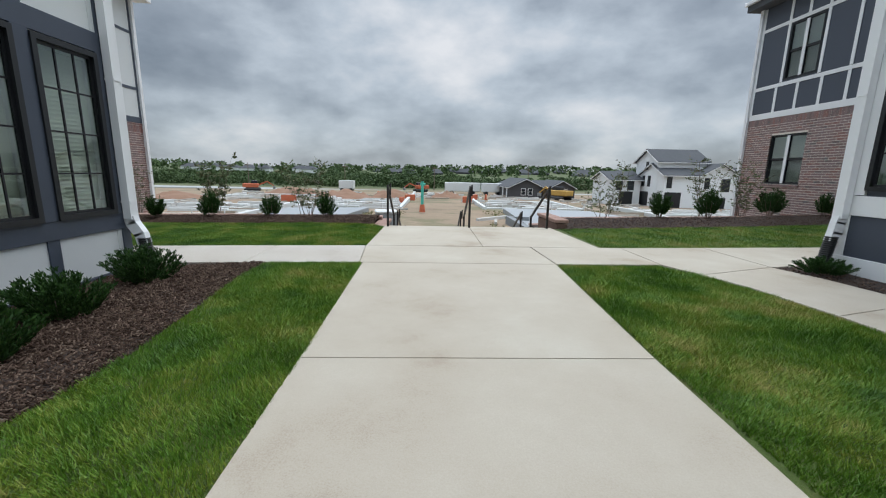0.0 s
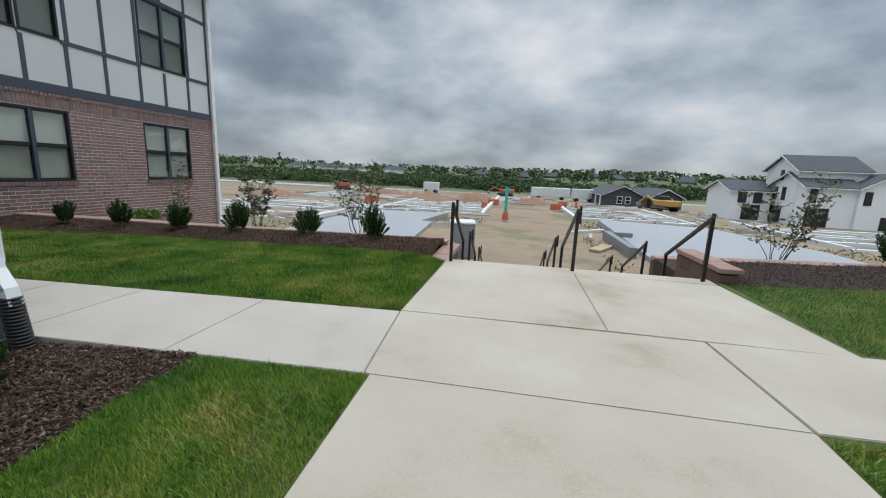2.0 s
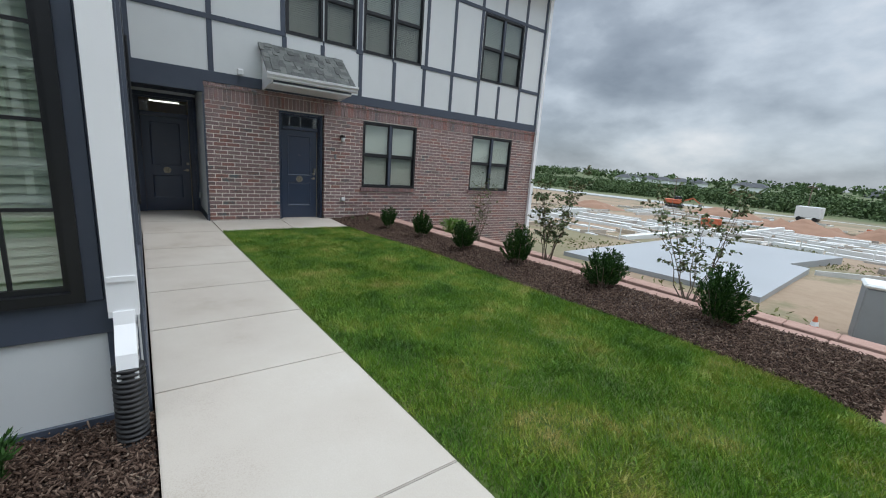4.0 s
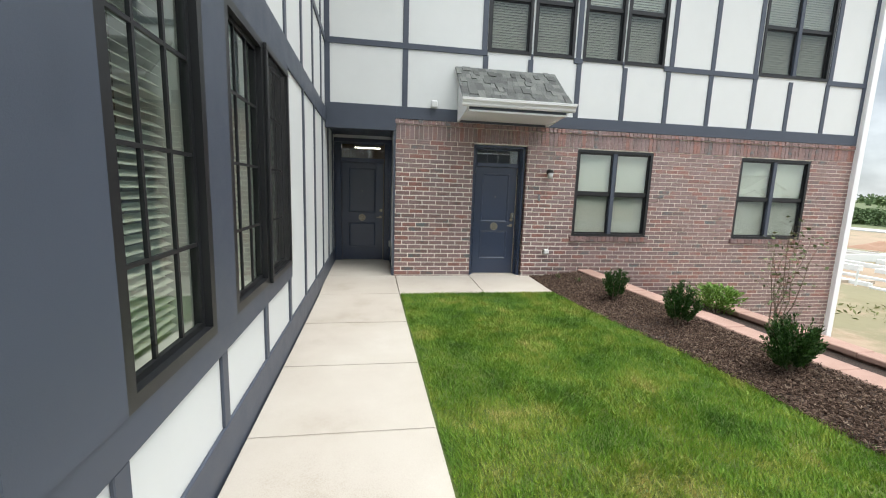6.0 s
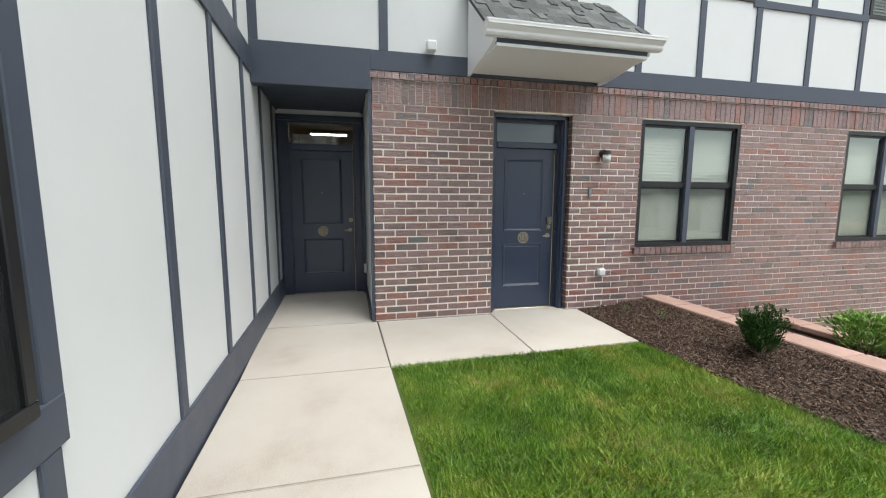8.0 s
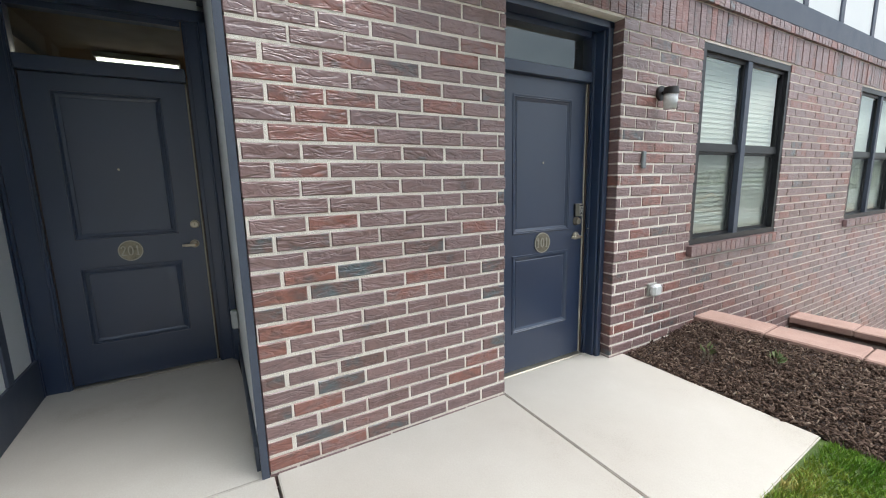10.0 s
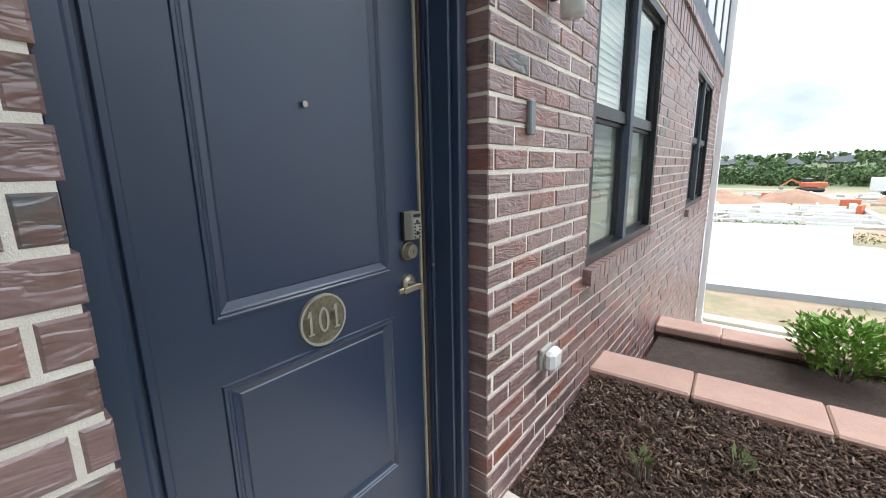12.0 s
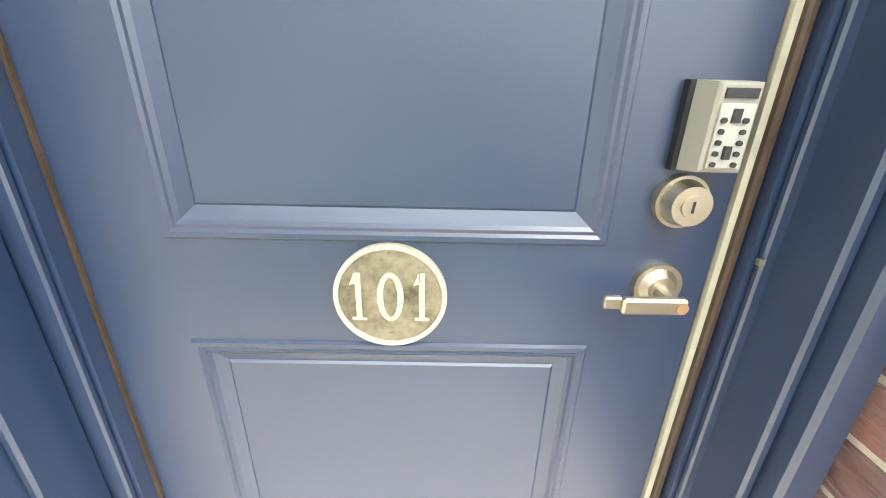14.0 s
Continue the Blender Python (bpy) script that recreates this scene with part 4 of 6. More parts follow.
def door(name, m, v, u0, u1, z0, z1, pu0, pu1, splits, number, num_at, bolt, lever, peep, label):
    """A two-panel door with its number plate, deadbolt, lever and peephole. splits: lower and upper panel heights."""
    d = empty(name, m, label, "door", "", "structure")
    a, b, c, e = splits
    leaf = grid_boxes([u0, u1], [z0, z1], [(pu0, pu1, a, b), (pu0, pu1, c, e)], v - 0.044, v)
    raised_panel(leaf, pu0, pu1, a, b, v)
    raised_panel(leaf, pu0, pu1, c, e, v)
    bmesh.ops.recalc_face_normals(leaf, faces=leaf.faces)
    part("leaf", leaf, M["navy"], d)
    nu, nz = num_at
    plate = bmesh.new()
    disc(plate, (nu, nz), 0.073, v, v + 0.006, 48)
    plate = part("number_plate", plate, M["plate"], d, "round aged nickel plate with raised number " + number)
    rim = bmesh.new()
    disc(rim, (nu, nz), 0.077, v, v + 0.0095, 48, 0.0705)
    part("rim", rim, M["pale_metal"], plate)
    part("numerals", serif_digits(number, v + 0.0055, v + 0.0088, nu, nz, 0.072), M["pale_metal"], plate)
    for dz in (0.061, -0.061):
        s = bmesh.new()
        disc(s, (nu, nz + dz), 0.0042, v + 0.005, v + 0.0085, 12)
        part("screw", s, M["plate"], plate)
    bu, bz = bolt
    k = bmesh.new()
    disc(k, (bu, bz), 0.033, v, v + 0.012, 32)
    tube(k, (v + 0.012, bu, bz), (v + 0.032, bu, bz), 0.029, 32, 0.024)
    disc(k, (bu, bz), 0.0135, v + 0.032, v + 0.0345, 24)
    k = part("deadbolt", k, M["nickel"], d, "satin nickel deadbolt", False)
    s = boxes((v + 0.0345, v + 0.0352, bu - 0.0015, bu + 0.0015, bz - 0.007, bz + 0.007))
    part("keyhole", s, M["black"], k)
    lu, lz = lever
    k = bmesh.new()
    disc(k, (lu, lz), 0.032, v, v + 0.010, 32)
    tube(k, (v + 0.010, lu, lz), (v + 0.020, lu, lz), 0.026, 28, 0.018)
    tube(k, (v + 0.01, lu, lz - 0.004), (v + 0.052, lu, lz - 0.004), 0.011, 16)
    k = part("rose", k, M["nickel"], d, "satin nickel lever rose")
    bm = bmesh.new()
    box(bm, v + 0.044, v + 0.056, lu - 0.065, lu + 0.016, lz - 0.017, lz + 0.005, bevel=0.003)
    box(bm, v + 0.038, v + 0.048, lu - 0.085, lu - 0.062, lz - 0.014, lz + 0.003, bevel=0.002, m=None)
    part("lever", bm, M["nickel"], k)
    s = bmesh.new()
    disc(s, (lu + 0.008, lz - 0.006), 0.0075, v + 0.055, v + 0.058, 20)
    part("lock_cylinder", s, M["brass"], k)
    pu, pz = peep
    s = bmesh.new()
    disc(s, (pu, pz), 0.008, v, v + 0.004, 20)
    part("peephole", s, M["nickel"], d)
    return d


V1 = -0.22
door_1 = door("door_1", MB, V1, 9.195, 10.028, 0.035, 2.19, 9.312, 9.884, (0.33, 0.928, 1.084, 2.065), "101", (9.602, 1.006), (9.963, 1.147), (9.96, 1.03), (9.602, 1.60), "closed navy-blue panelled entrance door with number 101")

# key safe on the leaf edge
safe = empty("key_safe", MB, "grey push-button key lock box fixed to the door", "lock box")
bm = bmesh.new()
rings = [[bm.verts.new((V1 + x, *p)) for p in ((a, c), (b, c), (b, d), (a, d))] for x, a, b, c, d in ((0.0, 9.945, 10.002, 1.187, 1.285), (0.012, 9.945, 10.002, 1.187, 1.285), (0.038, 9.953, 10.0, 1.189, 1.283), (0.041, 9.956, 9.998, 1.192, 1.280))]
for p, q in zip(rings, rings[1:]):
    for i in range(4):
        bm.faces.new((p[i], p[(i + 1) % 4], q[(i + 1) % 4], q[i]))
bm.faces.new(rings[-1])
part("body", bm, M["grey_safe"], safe)
part("back_edge", boxes((V1, V1 + 0.012, 9.938, 9.9445, 1.186, 1.285)), M["black"], safe)
part("face_plate", boxes((V1 + 0.041, V1 + 0.0445, 9.958, 9.995, 1.194, 1.262), bevel=0.0015), M["safe_face"], safe)
part("name_strip", boxes((V1 + 0.04, V1 + 0.0435, 9.96, 9.994, 1.267, 1.277)), M["black"], safe)
part("slider", boxes((V1 + 0.044, V1 + 0.047, 9.971, 9.98, 1.243, 1.257)), M["black"], safe)
part("lever_tab", boxes((V1 + 0.044, V1 + 0.049, 9.971, 9.978, 1.205, 1.219)), M["black"], safe)
for i in range(5):
    for u in (9.963, 9.986):
        s = bmesh.new()
        disc(s, (u, 1.199 + i * 0.0115), 0.003, V1 + 0.044, V1 + 0.0475, 12)
        part("button", s, M["black"], safe)


def door_frame(name, m, v, o0, o1, s0, s1, leaf_top, trans, top, front):
    """Jambs, head, transom bar and transom pane of a door in an opening o0 to o1; the leaf spans s0 to s1."""
    f = empty(name, m, "navy-blue timber door frame with glass transom", "door frame", "", "structure")
    t0, t1 = trans
    for side, a, b in (("left", o0, s0 - 0.006), ("right", s1 + 0.024, o1)):
        part("jamb", boxes((v - 0.06, v + 0.03, a, b, 0.0, top)), M["navy"], f)
        inner = (b - 0.035, b) if side == "left" else (a, a + 0.035)
        part("stop_moulding", boxes((v + 0.03, v + 0.042, inner[0] + 0.008, inner[1] - 0.008, 0.0, top - 0.06), bevel=0.003), M["navy"], f)
        outer = (a, a + 0.05) if side == "left" else (b - 0.05, b)
        part("casing", boxes((v + 0.03, front, *outer, 0.0, top), bevel=0.006), M["navy"], f)
        mid = (outer[1], outer[1] + 0.016) if side == "left" else (outer[0] - 0.016, outer[0])
        part("bead", boxes((v + 0.03, front - 0.03, *mid, 0.0, top - 0.05), bevel=0.004), M["navy"], f)
    part("head", boxes((v - 0.06, v + 0.04, o0, o1, top, top + 0.05), (v + 0.04, front, o0, o1, top - 0.045, top)), M["navy"], f)
    part("head_rail", boxes((v - 0.06, v + 0.025, s0 - 0.004, s1 + 0.014, t1, top)), M["navy"], f)
    part("transom_bar", boxes((v - 0.06, v + 0.045, s0 - 0.004, s1 + 0.014, leaf_top + 0.004, t0), bevel=0.004), M["navy"], f)
    bm = bmesh.new()
    bm.faces.new([bm.verts.new(p) for p in ((v - 0.01, s0, t0), (v - 0.01, s1 + 0.01, t0), (v - 0.01, s1 + 0.01, t1), (v - 0.01, s0, t1))])
    pane = part("pane", bm, M["glass"], f, "clear transom pane")
    pane.visible_shadow = False
    part("weather_strip", boxes((v - 0.03, v + 0.006, s1 + 0.003, s1 + 0.012, 0.035, leaf_top)), M["cream"], f, "cream weather strip")
    part("edge_strip", boxes((v - 0.03, v + 0.016, s1 + 0.012, s1 + 0.023, 0.035, leaf_top), bevel=0.003), M["seal"], f, "brown rubber seal strip")
    part("edge_strip", boxes((v - 0.03, v + 0.005, s0 - 0.0058, s0 - 0.0008, 0.035, leaf_top)), M["seal"], f, "brown rubber seal strip")
    part("threshold", boxes((v - 0.06, v + 0.05, s0 - 0.004, s1 + 0.014, 0.0, 0.032), bevel=0.006), M["nickel"], f, "metal threshold")
    return f


door_frame("door_frame_1", MB, V1, 9.075, 10.14, 9.195, 10.028, 2.19, (2.27, 2.52), 2.60, -0.075)
part("screw_bolt", boxes((V1 + 0.042, V1 + 0.048, 10.05, 10.058, 1.08, 1.088)), M["nickel"], door_1)

V2 = -1.75
door_2 = door("door_2", MB, V2, 6.435, 7.36, 0.035, 2.26, 6.575, 7.20, (0.33, 0.91, 1.12, 2.15), "201", (6.884, 1.018), (7.315, 1.19), (7.30, 1.034), (6.884, 1.62), "closed navy-blue panelled door with number 201 in a recess")
door_frame("door_frame_2", MB, V2, 6.22, 7.542, 6.435, 7.36, 2.26, (2.36, 2.66), 2.74, V2 + 0.09)
alcove = empty("wall_alcove", MB, "pale side wall and ceiling of the door recess", "wall", "", "structure")
part("side_panel", boxes((V2 - 0.06, -0.016, 7.545, 7.575, 0.0, 2.98)), M["white"], alcove)
part("corner_board", boxes((-0.0155, 0.008, 7.542, 7.577, 0.0, 2.76)), M["trim"], alcove)
part("side_base", boxes((V2, -0.07, 7.525, 7.543, 0.0, 0.16), bevel=0.003), M["trim"], alcove)
part("recess_ceiling", boxes((V2 - 0.06, -0.02, 6.1, 7.542, 2.86, 2.98)), M["trim"], alcove)
part("lintel_board", boxes((-0.12, 0.03, 6.2, 7.58, 2.76, 3.2), bevel=0.004), M["trim"], alcove)
part("over_door_panel", boxes((V2 - 0.05, V2 + 0.02, 6.2, 7.50, 2.79, 2.86)), M["white"], alcove)
cover = empty("outlet_cover", MB @ pose(-1.38, 7.543, 0.46, 0, 0, 270), "clear bubble outlet cover on the recess wall", "outlet")
part("box", boxes((0.0, 0.05, -0.045, 0.045, -0.07, 0.07), bevel=0.012), M["plastic_grey"], cover)

# ---- canopy over door 101 ----
canopy = empty("door_canopy", MB, "small shingled canopy with white gutter over the door", "canopy")
CU0, CU1, CZ0, CZ1, CD = 8.72, 10.50, 3.22, 3.96, 0.92
for u in (CU0, CU1 - 0.03):
    bm = bmesh.new()
    lo = [bm.verts.new(p) for p in ((0.03, u, 2.98), (0.03, u, CZ1 - 0.05), (CD, u, CZ0 - 0.05), (CD, u, CZ0 - 0.16), (0.2, u, 2.98))]
    hi = [bm.verts.new((v.co.x, v.co.y + 0.03, v.co.z)) for v in lo]
    bm.faces.new(lo)
    bm.faces.new(hi[::-1])
    for i in range(5):
        bm.faces.new((lo[i], lo[(i + 1) % 5], hi[(i + 1) % 5], hi[i]))
    bmesh.ops.recalc_face_normals(bm, faces=bm.faces)
    part("side_cheek", bm, M["trim_white"], canopy)
part("soffit_board", boxes((0.03, CD, CU0 + 0.03, CU1 - 0.03, 3.02, 3.05)), M["trim_white"], canopy)
bm = bmesh.new()
prof = ((CD, CZ0 - 0.125), (CD + 0.06, CZ0 - 0.125), (CD + 0.075, CZ0 - 0.105), (CD + 0.075, CZ0 - 0.08), (CD + 0.105, CZ0 - 0.045), (CD + 0.12, CZ0 - 0.04), (CD + 0.12, CZ0 - 0.016), (CD, CZ0 - 0.016))
ends = [[bm.verts.new((x, u, z)) for x, z in prof] for u in (CU0 - 0.1, CU1 + 0.1)]
bm.faces.new(ends[0])
bm.faces.new(ends[1][::-1])
for i in range(8):
    bm.faces.new((ends[0][i], ends[0][(i + 1) % 8], ends[1][(i + 1) % 8], ends[1][i]))
bmesh.ops.recalc_face_normals(bm, faces=bm.faces)
part("gutter", bm, M["trim_white"], canopy)
part("fascia", boxes((CD - 0.03, CD - 0.001, CU0 + 0.03, CU1 - 0.03, CZ0 - 0.19, CZ0 - 0.03)), M["trim"], canopy, "dark slate fascia board under the gutter")
part("drip_edge", boxes((CD - 0.02, CD + 0.125, CU0 - 0.11, CU1 + 0.11, CZ0 - 0.015, CZ0)), M["trim_white"], canopy)
slope = math.atan2(CZ1 - CZ0, CD - 0.03)
run = math.hypot(CZ1 - CZ0, CD - 0.03)
deck = Matrix.Translation((CD, 0, CZ0)) @ Matrix.Rotation(slope, 4, "Y") @ Matrix.Rotation(math.pi, 4, "Z")
part("roof_deck", boxes((0, run, -CU1 - 0.07, -CU0 + 0.07, -0.03, 0.0)), M["roof_dark"], canopy)
canopy_deck = bpy.data.objects["roof_deck"]
canopy_deck.matrix_local = deck
nrow = 8
sh = bmesh.new()
for r in range(nrow):
    x0 = r * run / nrow
    u = -CU1 - 0.08 - random.random() * 0.1
    while u < -CU0 + 0.08:
        w = random.uniform(0.08, 0.17)
        a, b = max(u, -CU1 - 0.08), min(u + w, -CU0 + 0.08)
        if b - a > 0.03:
            t = random.choice((0.004, 0.004, 0.015))
            box(sh, x0 - 0.01, min(run, x0 + run / nrow * 1.1), a + 0.002, b - 0.002, 0.002 + 0.0005 * r, t + 0.004)
        u += w
part("shingle", sh, M["shingle"], canopy)["kind"] = "stuff"
bpy.data.objects["shingle"].matrix_local = deck

# ---- small fixtures on the walls ----
lamp = empty("wall_lamp", MB @ pose(0, 10.62, 2.13), "dark bronze wall lantern with a clear glass shade", "wall lamp")
bm = bmesh.new()
disc(bm, (0, 0), 0.055, 0.0, 0.02, 28)
part("backplate", bm, M["rail"], lamp)
bm = bmesh.new()
tube(bm, (0.02, 0, 0.0), (0.09, 0, 0.02), 0.012, 10)
tube(bm, (0.09, 0, 0.03), (0.09, 0, -0.02), 0.05, 24, 0.058)
part("hood", bm, M["rail"], lamp)
bm = bmesh.new()
tube(bm, (0.09, 0, -0.02), (0.09, 0, -0.13), 0.052, 24, 0.046)
part("glass_shade", bm, M["frost"], lamp, "seeded glass shade", True)
plaque = empty("meter_tag", MB @ pose(0, 10.445, 1.62), "small dark bronze wall tag", "wall tag")
part("tag", boxes((0.0, 0.022, -0.022, 0.022, -0.07, 0.06), bevel=0.005), M["grey"], plaque)
outlet = empty("outlet_cover", MB @ pose(0, 10.66, 0.53), "clear weatherproof outlet cover on the brick", "outlet")
part("box", boxes((0.0, 0.02, -0.06, 0.06, -0.055, 0.055), bevel=0.006), M["safe_face"], outlet)
part("bubble", boxes((0.02, 0.075, -0.055, 0.055, -0.05, 0.05), bevel=0.018), M["frost"], outlet, "clear plastic bubble")
vent = empty("wall_vent", MB @ pose(0.03, 8.27, 3.27), "small white plastic vent hood", "vent")
part("hood", boxes((0.0, 0.09, -0.06, 0.06, -0.06, 0.06), bevel=0.018), M["trim_white"], vent)
part("flap", boxes((0.09, 0.094, -0.045, 0.045, -0.05, 0.03)), M["white"], vent)

# ---- building across the lawn: slate panels and white boards ----
MRB = pose(14.0, 0, 0.27, 0, 0, 180)
RW = (-16.62, -15.12, 0.86, 2.68)
right_brick = empty("wall_brick_across", MRB, "brown blended brick wall of the opposite building", "wall", "", "structure")
part("mortar_bed", grid_boxes([-17.85, -7.0], [-2.6, 3.35], [RW], -0.25, -0.005), M["mortar"], right_brick)
brick_face(right_brick, -17.85, -7.0, -2.6 + 0.006, 3.08, [RW])
soldier_course(right_brick, -17.85, -7.0, 3.08, 3.35, 0.004)
soldier_course(right_brick, RW[0] - 0.04, RW[1] + 0.04, 0.76, 0.858, 0.045, "sill_course")
window("window_15", MRB, *RW, frame_m="black", label="pair of dark windows with a white mullion and closed blinds")
part("white_mullion", boxes((-0.05, -0.03, -15.93, -15.81, 0.9, 2.63)), M["trim_white"], bpy.data.objects["window_15"])
right_upper = empty("wall_upper_across", MRB, "slate-grey panelled upper wall with white boards", "wall", "", "structure")
RUW = (-16.5, -15.2, 4.65, 6.6)
part("upper_backing", grid_boxes([-17.85, -7.0], [3.35, TOP + 0.3], [RUW], -0.25, -0.02), M["slate_panel"], right_upper)
us = [(u, 3.55, 4.45) for u in (-16.75, -15.85, -14.95, -14.05, -13.1, -12.2, -11.3, -10.4)]
us += [(u, 4.6, TOP + 0.3) for u in (-16.6, -15.1, -14.05, -13.1, -12.2, -11.3)] + [(-17.8, 3.35, TOP + 0.3), (-15.85, 6.7, TOP + 0.3)]
timbered(right_upper, -17.85, -7.0, 3.35, TOP + 0.3, us, [(3.45, 0.22), (4.52, 0.13), (6.68, 0.12)], [RUW], "slate_panel", "trim_white", 0.11)
window("window_16", MRB, *RUW, v=-0.03, label="pair of dark upper windows with blinds")
part("white_mullion", boxes((-0.0, 0.024, -15.91, -15.79, 4.7, 6.55)), M["trim_white"], bpy.data.objects["window_16"])
eave(right_upper, -17.85, -7.0, TOP + 0.3, "trim_white")
downspout(MRB @ pose(0.0, -17.9, 0), TOP + 0.3, -1.9, (0.16, 0.0), label="white square downspout at the far brick corner", boot=False)
MRY = pose(6.62, 0, 0.35, 0, 0, 180)
RBW = [(-6.22, -5.43, 0.86, 2.62), (-5.26, -4.47, 0.86, 2.62), (-4.3, -3.51, 0.86, 2.62)]
right_bay = empty("wall_bay_across", MRY, "slate-grey panelled wall with white boards and dark windows", "wall", "", "structure")
part("bay_backing", grid_boxes([-6.48, 12], [-0.6, TOP + 0.2], RBW, -0.22, -0.02), M["slate_panel"], right_bay)
us = [(u, -0.1, 0.5) for u in (-5.35, -4.4, -3.4, -2.4)] + [(-6.42, -0.3, TOP + 0.2)] + [(u, 2.85, TOP + 0.2) for u in (-5.35, -4.4, -3.4)]
timbered(right_bay, -6.48, 12, -0.6, TOP + 0.2, us, [(-0.15, 0.26), (0.66, 0.26), (2.75, 0.22), (4.25, 0.1)], RBW, "slate_panel", "trim_white", 0.14)
for a, b in ((-5.43, -5.26), (-4.47, -4.3), (-6.35, -6.22), (-3.51, -3.4)):
    part("wide_board", boxes((0.0, 0.03, a, b, 0.8, 2.64)), M["trim_white"], right_bay)
for i, h in enumerate(RBW):
    window("window_%d" % (i + 17), MRY, *h, units=1, v=0.0, grid=(3, 4), hung=False, tilt=74, inset=0.09, pane_m="glass_green", label="black framed window with gridded panes and closed blinds")
downspout(MRY @ pose(0.02, -6.42, -0.3), TOP, 0.48, (0.12, 0.0))
long_across = empty("wall_long_across", pose(14.0, 6.48, 0.3, 0, 0, 90), "slate-grey panelled wall with white boards across the lawn", "wall", "", "structure")
part("backing", boxes((-0.2, 0.0, 0.0, 7.38, -0.6, TOP + 0.2)), M["slate_panel"], long_across)
for u in (0.9, 2.0, 3.1, 4.2, 5.3, 6.4, 7.33):
    board(long_across, "upright_board", "trim_white", 0.0, 0.02, u - 0.05, u + 0.05, -0.2, TOP)
solid("roof_2", boxes((13.5, 24, 6.0, CORNER + 0.4, TOP + 0.33, TOP + 0.65), (6.1, 24, -12.5, 6.9, TOP + 0.56, TOP + 0.9)), M["roof_dark"], "dark shingled roof with white eaves", "roof", "structure")
solid("wall_back_2", boxes((23.8, 24, -12, CORNER, -2.4, TOP + 0.3), (14.26, 23.8, CORNER - 0.2, CORNER, -2.4, TOP + 0.3), (6.85, 23.8, -12, -11.8, -2.4, TOP + 0.5)), M["white"], "plain outer wall", "wall", "structure")
solid("wall_inner_2", boxes((17.4, 17.5, 6.6, CORNER - 0.2, -0.2, TOP), (10.0, 10.1, -11.8, 6.2, -0.2, TOP)), M["room"], "plain inner wall", "wall", "structure")

hall_light = empty("ceiling_light", pose(-13.6, 6.95, 2.74), "lit tube ceiling light in the stair hall", "ceiling light")
part("housing", boxes((-0.08, 0.08, -0.35, 0.35, 0.0, 0.05), bevel=0.01), M["white"], hall_light)
part("tube", boxes((-0.04, 0.04, -0.33, 0.33, -0.03, 0.0), bevel=0.008), M["tube_light"], hall_light)
entry_light = empty("ceiling_light", pose(-11.9, 9.32, 2.74), "lit round ceiling light in the entry behind the door", "ceiling light")
bm = bmesh.new()
tube(bm, (0, 0, 0.0), (0, 0, 0.06), 0.11, 20)
part("housing", bm, M["white"], entry_light)
bm = bmesh.new()
tube(bm, (0, 0, -0.03), (0, 0, 0.0), 0.075, 20, 0.095)
part("diffuser", bm, M["tube_light"], entry_light)
solid("wall_hall", boxes((-15.2, -15.0, 6.1, 7.7, 0.0, 2.8), (-15.0, -12.25, 7.5, 7.68, 0.0, 2.8), (-15.0, -12.25, 6.02, 6.12, 0.0, 2.8), (-15.2, -12.25, 6.12, 7.5, 2.8, 2.9)), M["wood"], "warm tan walls of the stair hall", "wall", "structure")


# ---- handrails on the steps ----
def handrail(x):
    r = empty("handrail", Matrix(), "dark bronze square-tube handrail beside the steps", "handrail", "step handrails")
    y, z = 10.36, gz(1) + 0.012
    for flight in range(3):
        ya, yb = y, y + 5 * GO
        za, zb = z, z - 5 * RISE
        for py, pz in ((ya, za), (yb, zb)):
            part("post", boxes((x - 0.024, x + 0.024, py - 0.024, py + 0.024, pz - 0.03, pz + 0.94), bevel=0.003), M["rail"], r)
        bm = bmesh.new()
        bar(bm, (x, ya - 0.02, za + 0.93), (x, yb + 0.02, zb + 0.93), 0.045, 0.045)
        part("top_rail", bm, M["rail"], r)
        bm = bmesh.new()
        bar(bm, (x + 0.05, ya + 0.1, za + 0.72), (x + 0.05, ya + 0.1, za + 0.98), 0.035, 0.05)
        bar(bm, (x, ya + 0.1, za + 0.80), (x + 0.06, ya + 0.1, za + 0.80), 0.02, 0.02)
        part("grab_end", bm, M["rail"], r)
        y, z = yb + 1.2 - GO + 0.3, zb
    return r


for x in (0.0, 1.88, 3.70):
    handrail(x)


# ---- planting ----
def leaves(bm, centre, size, aim, wide=0.45):
    """One folded leaf: two triangles."""
    a = Vector(aim).normalized()
    side = a.cross(Vector((random.uniform(-1, 1), random.uniform(-1, 1), random.uniform(-1, 1)))).normalized()
    c = Vector(centre)
    v = [bm.verts.new(p) for p in (c, c + a * size * 0.5 + side * size * wide * 0.5, c + a * size, c + a * size * 0.5 - side * size * wide * 0.5)]
    bm.faces.new(v)


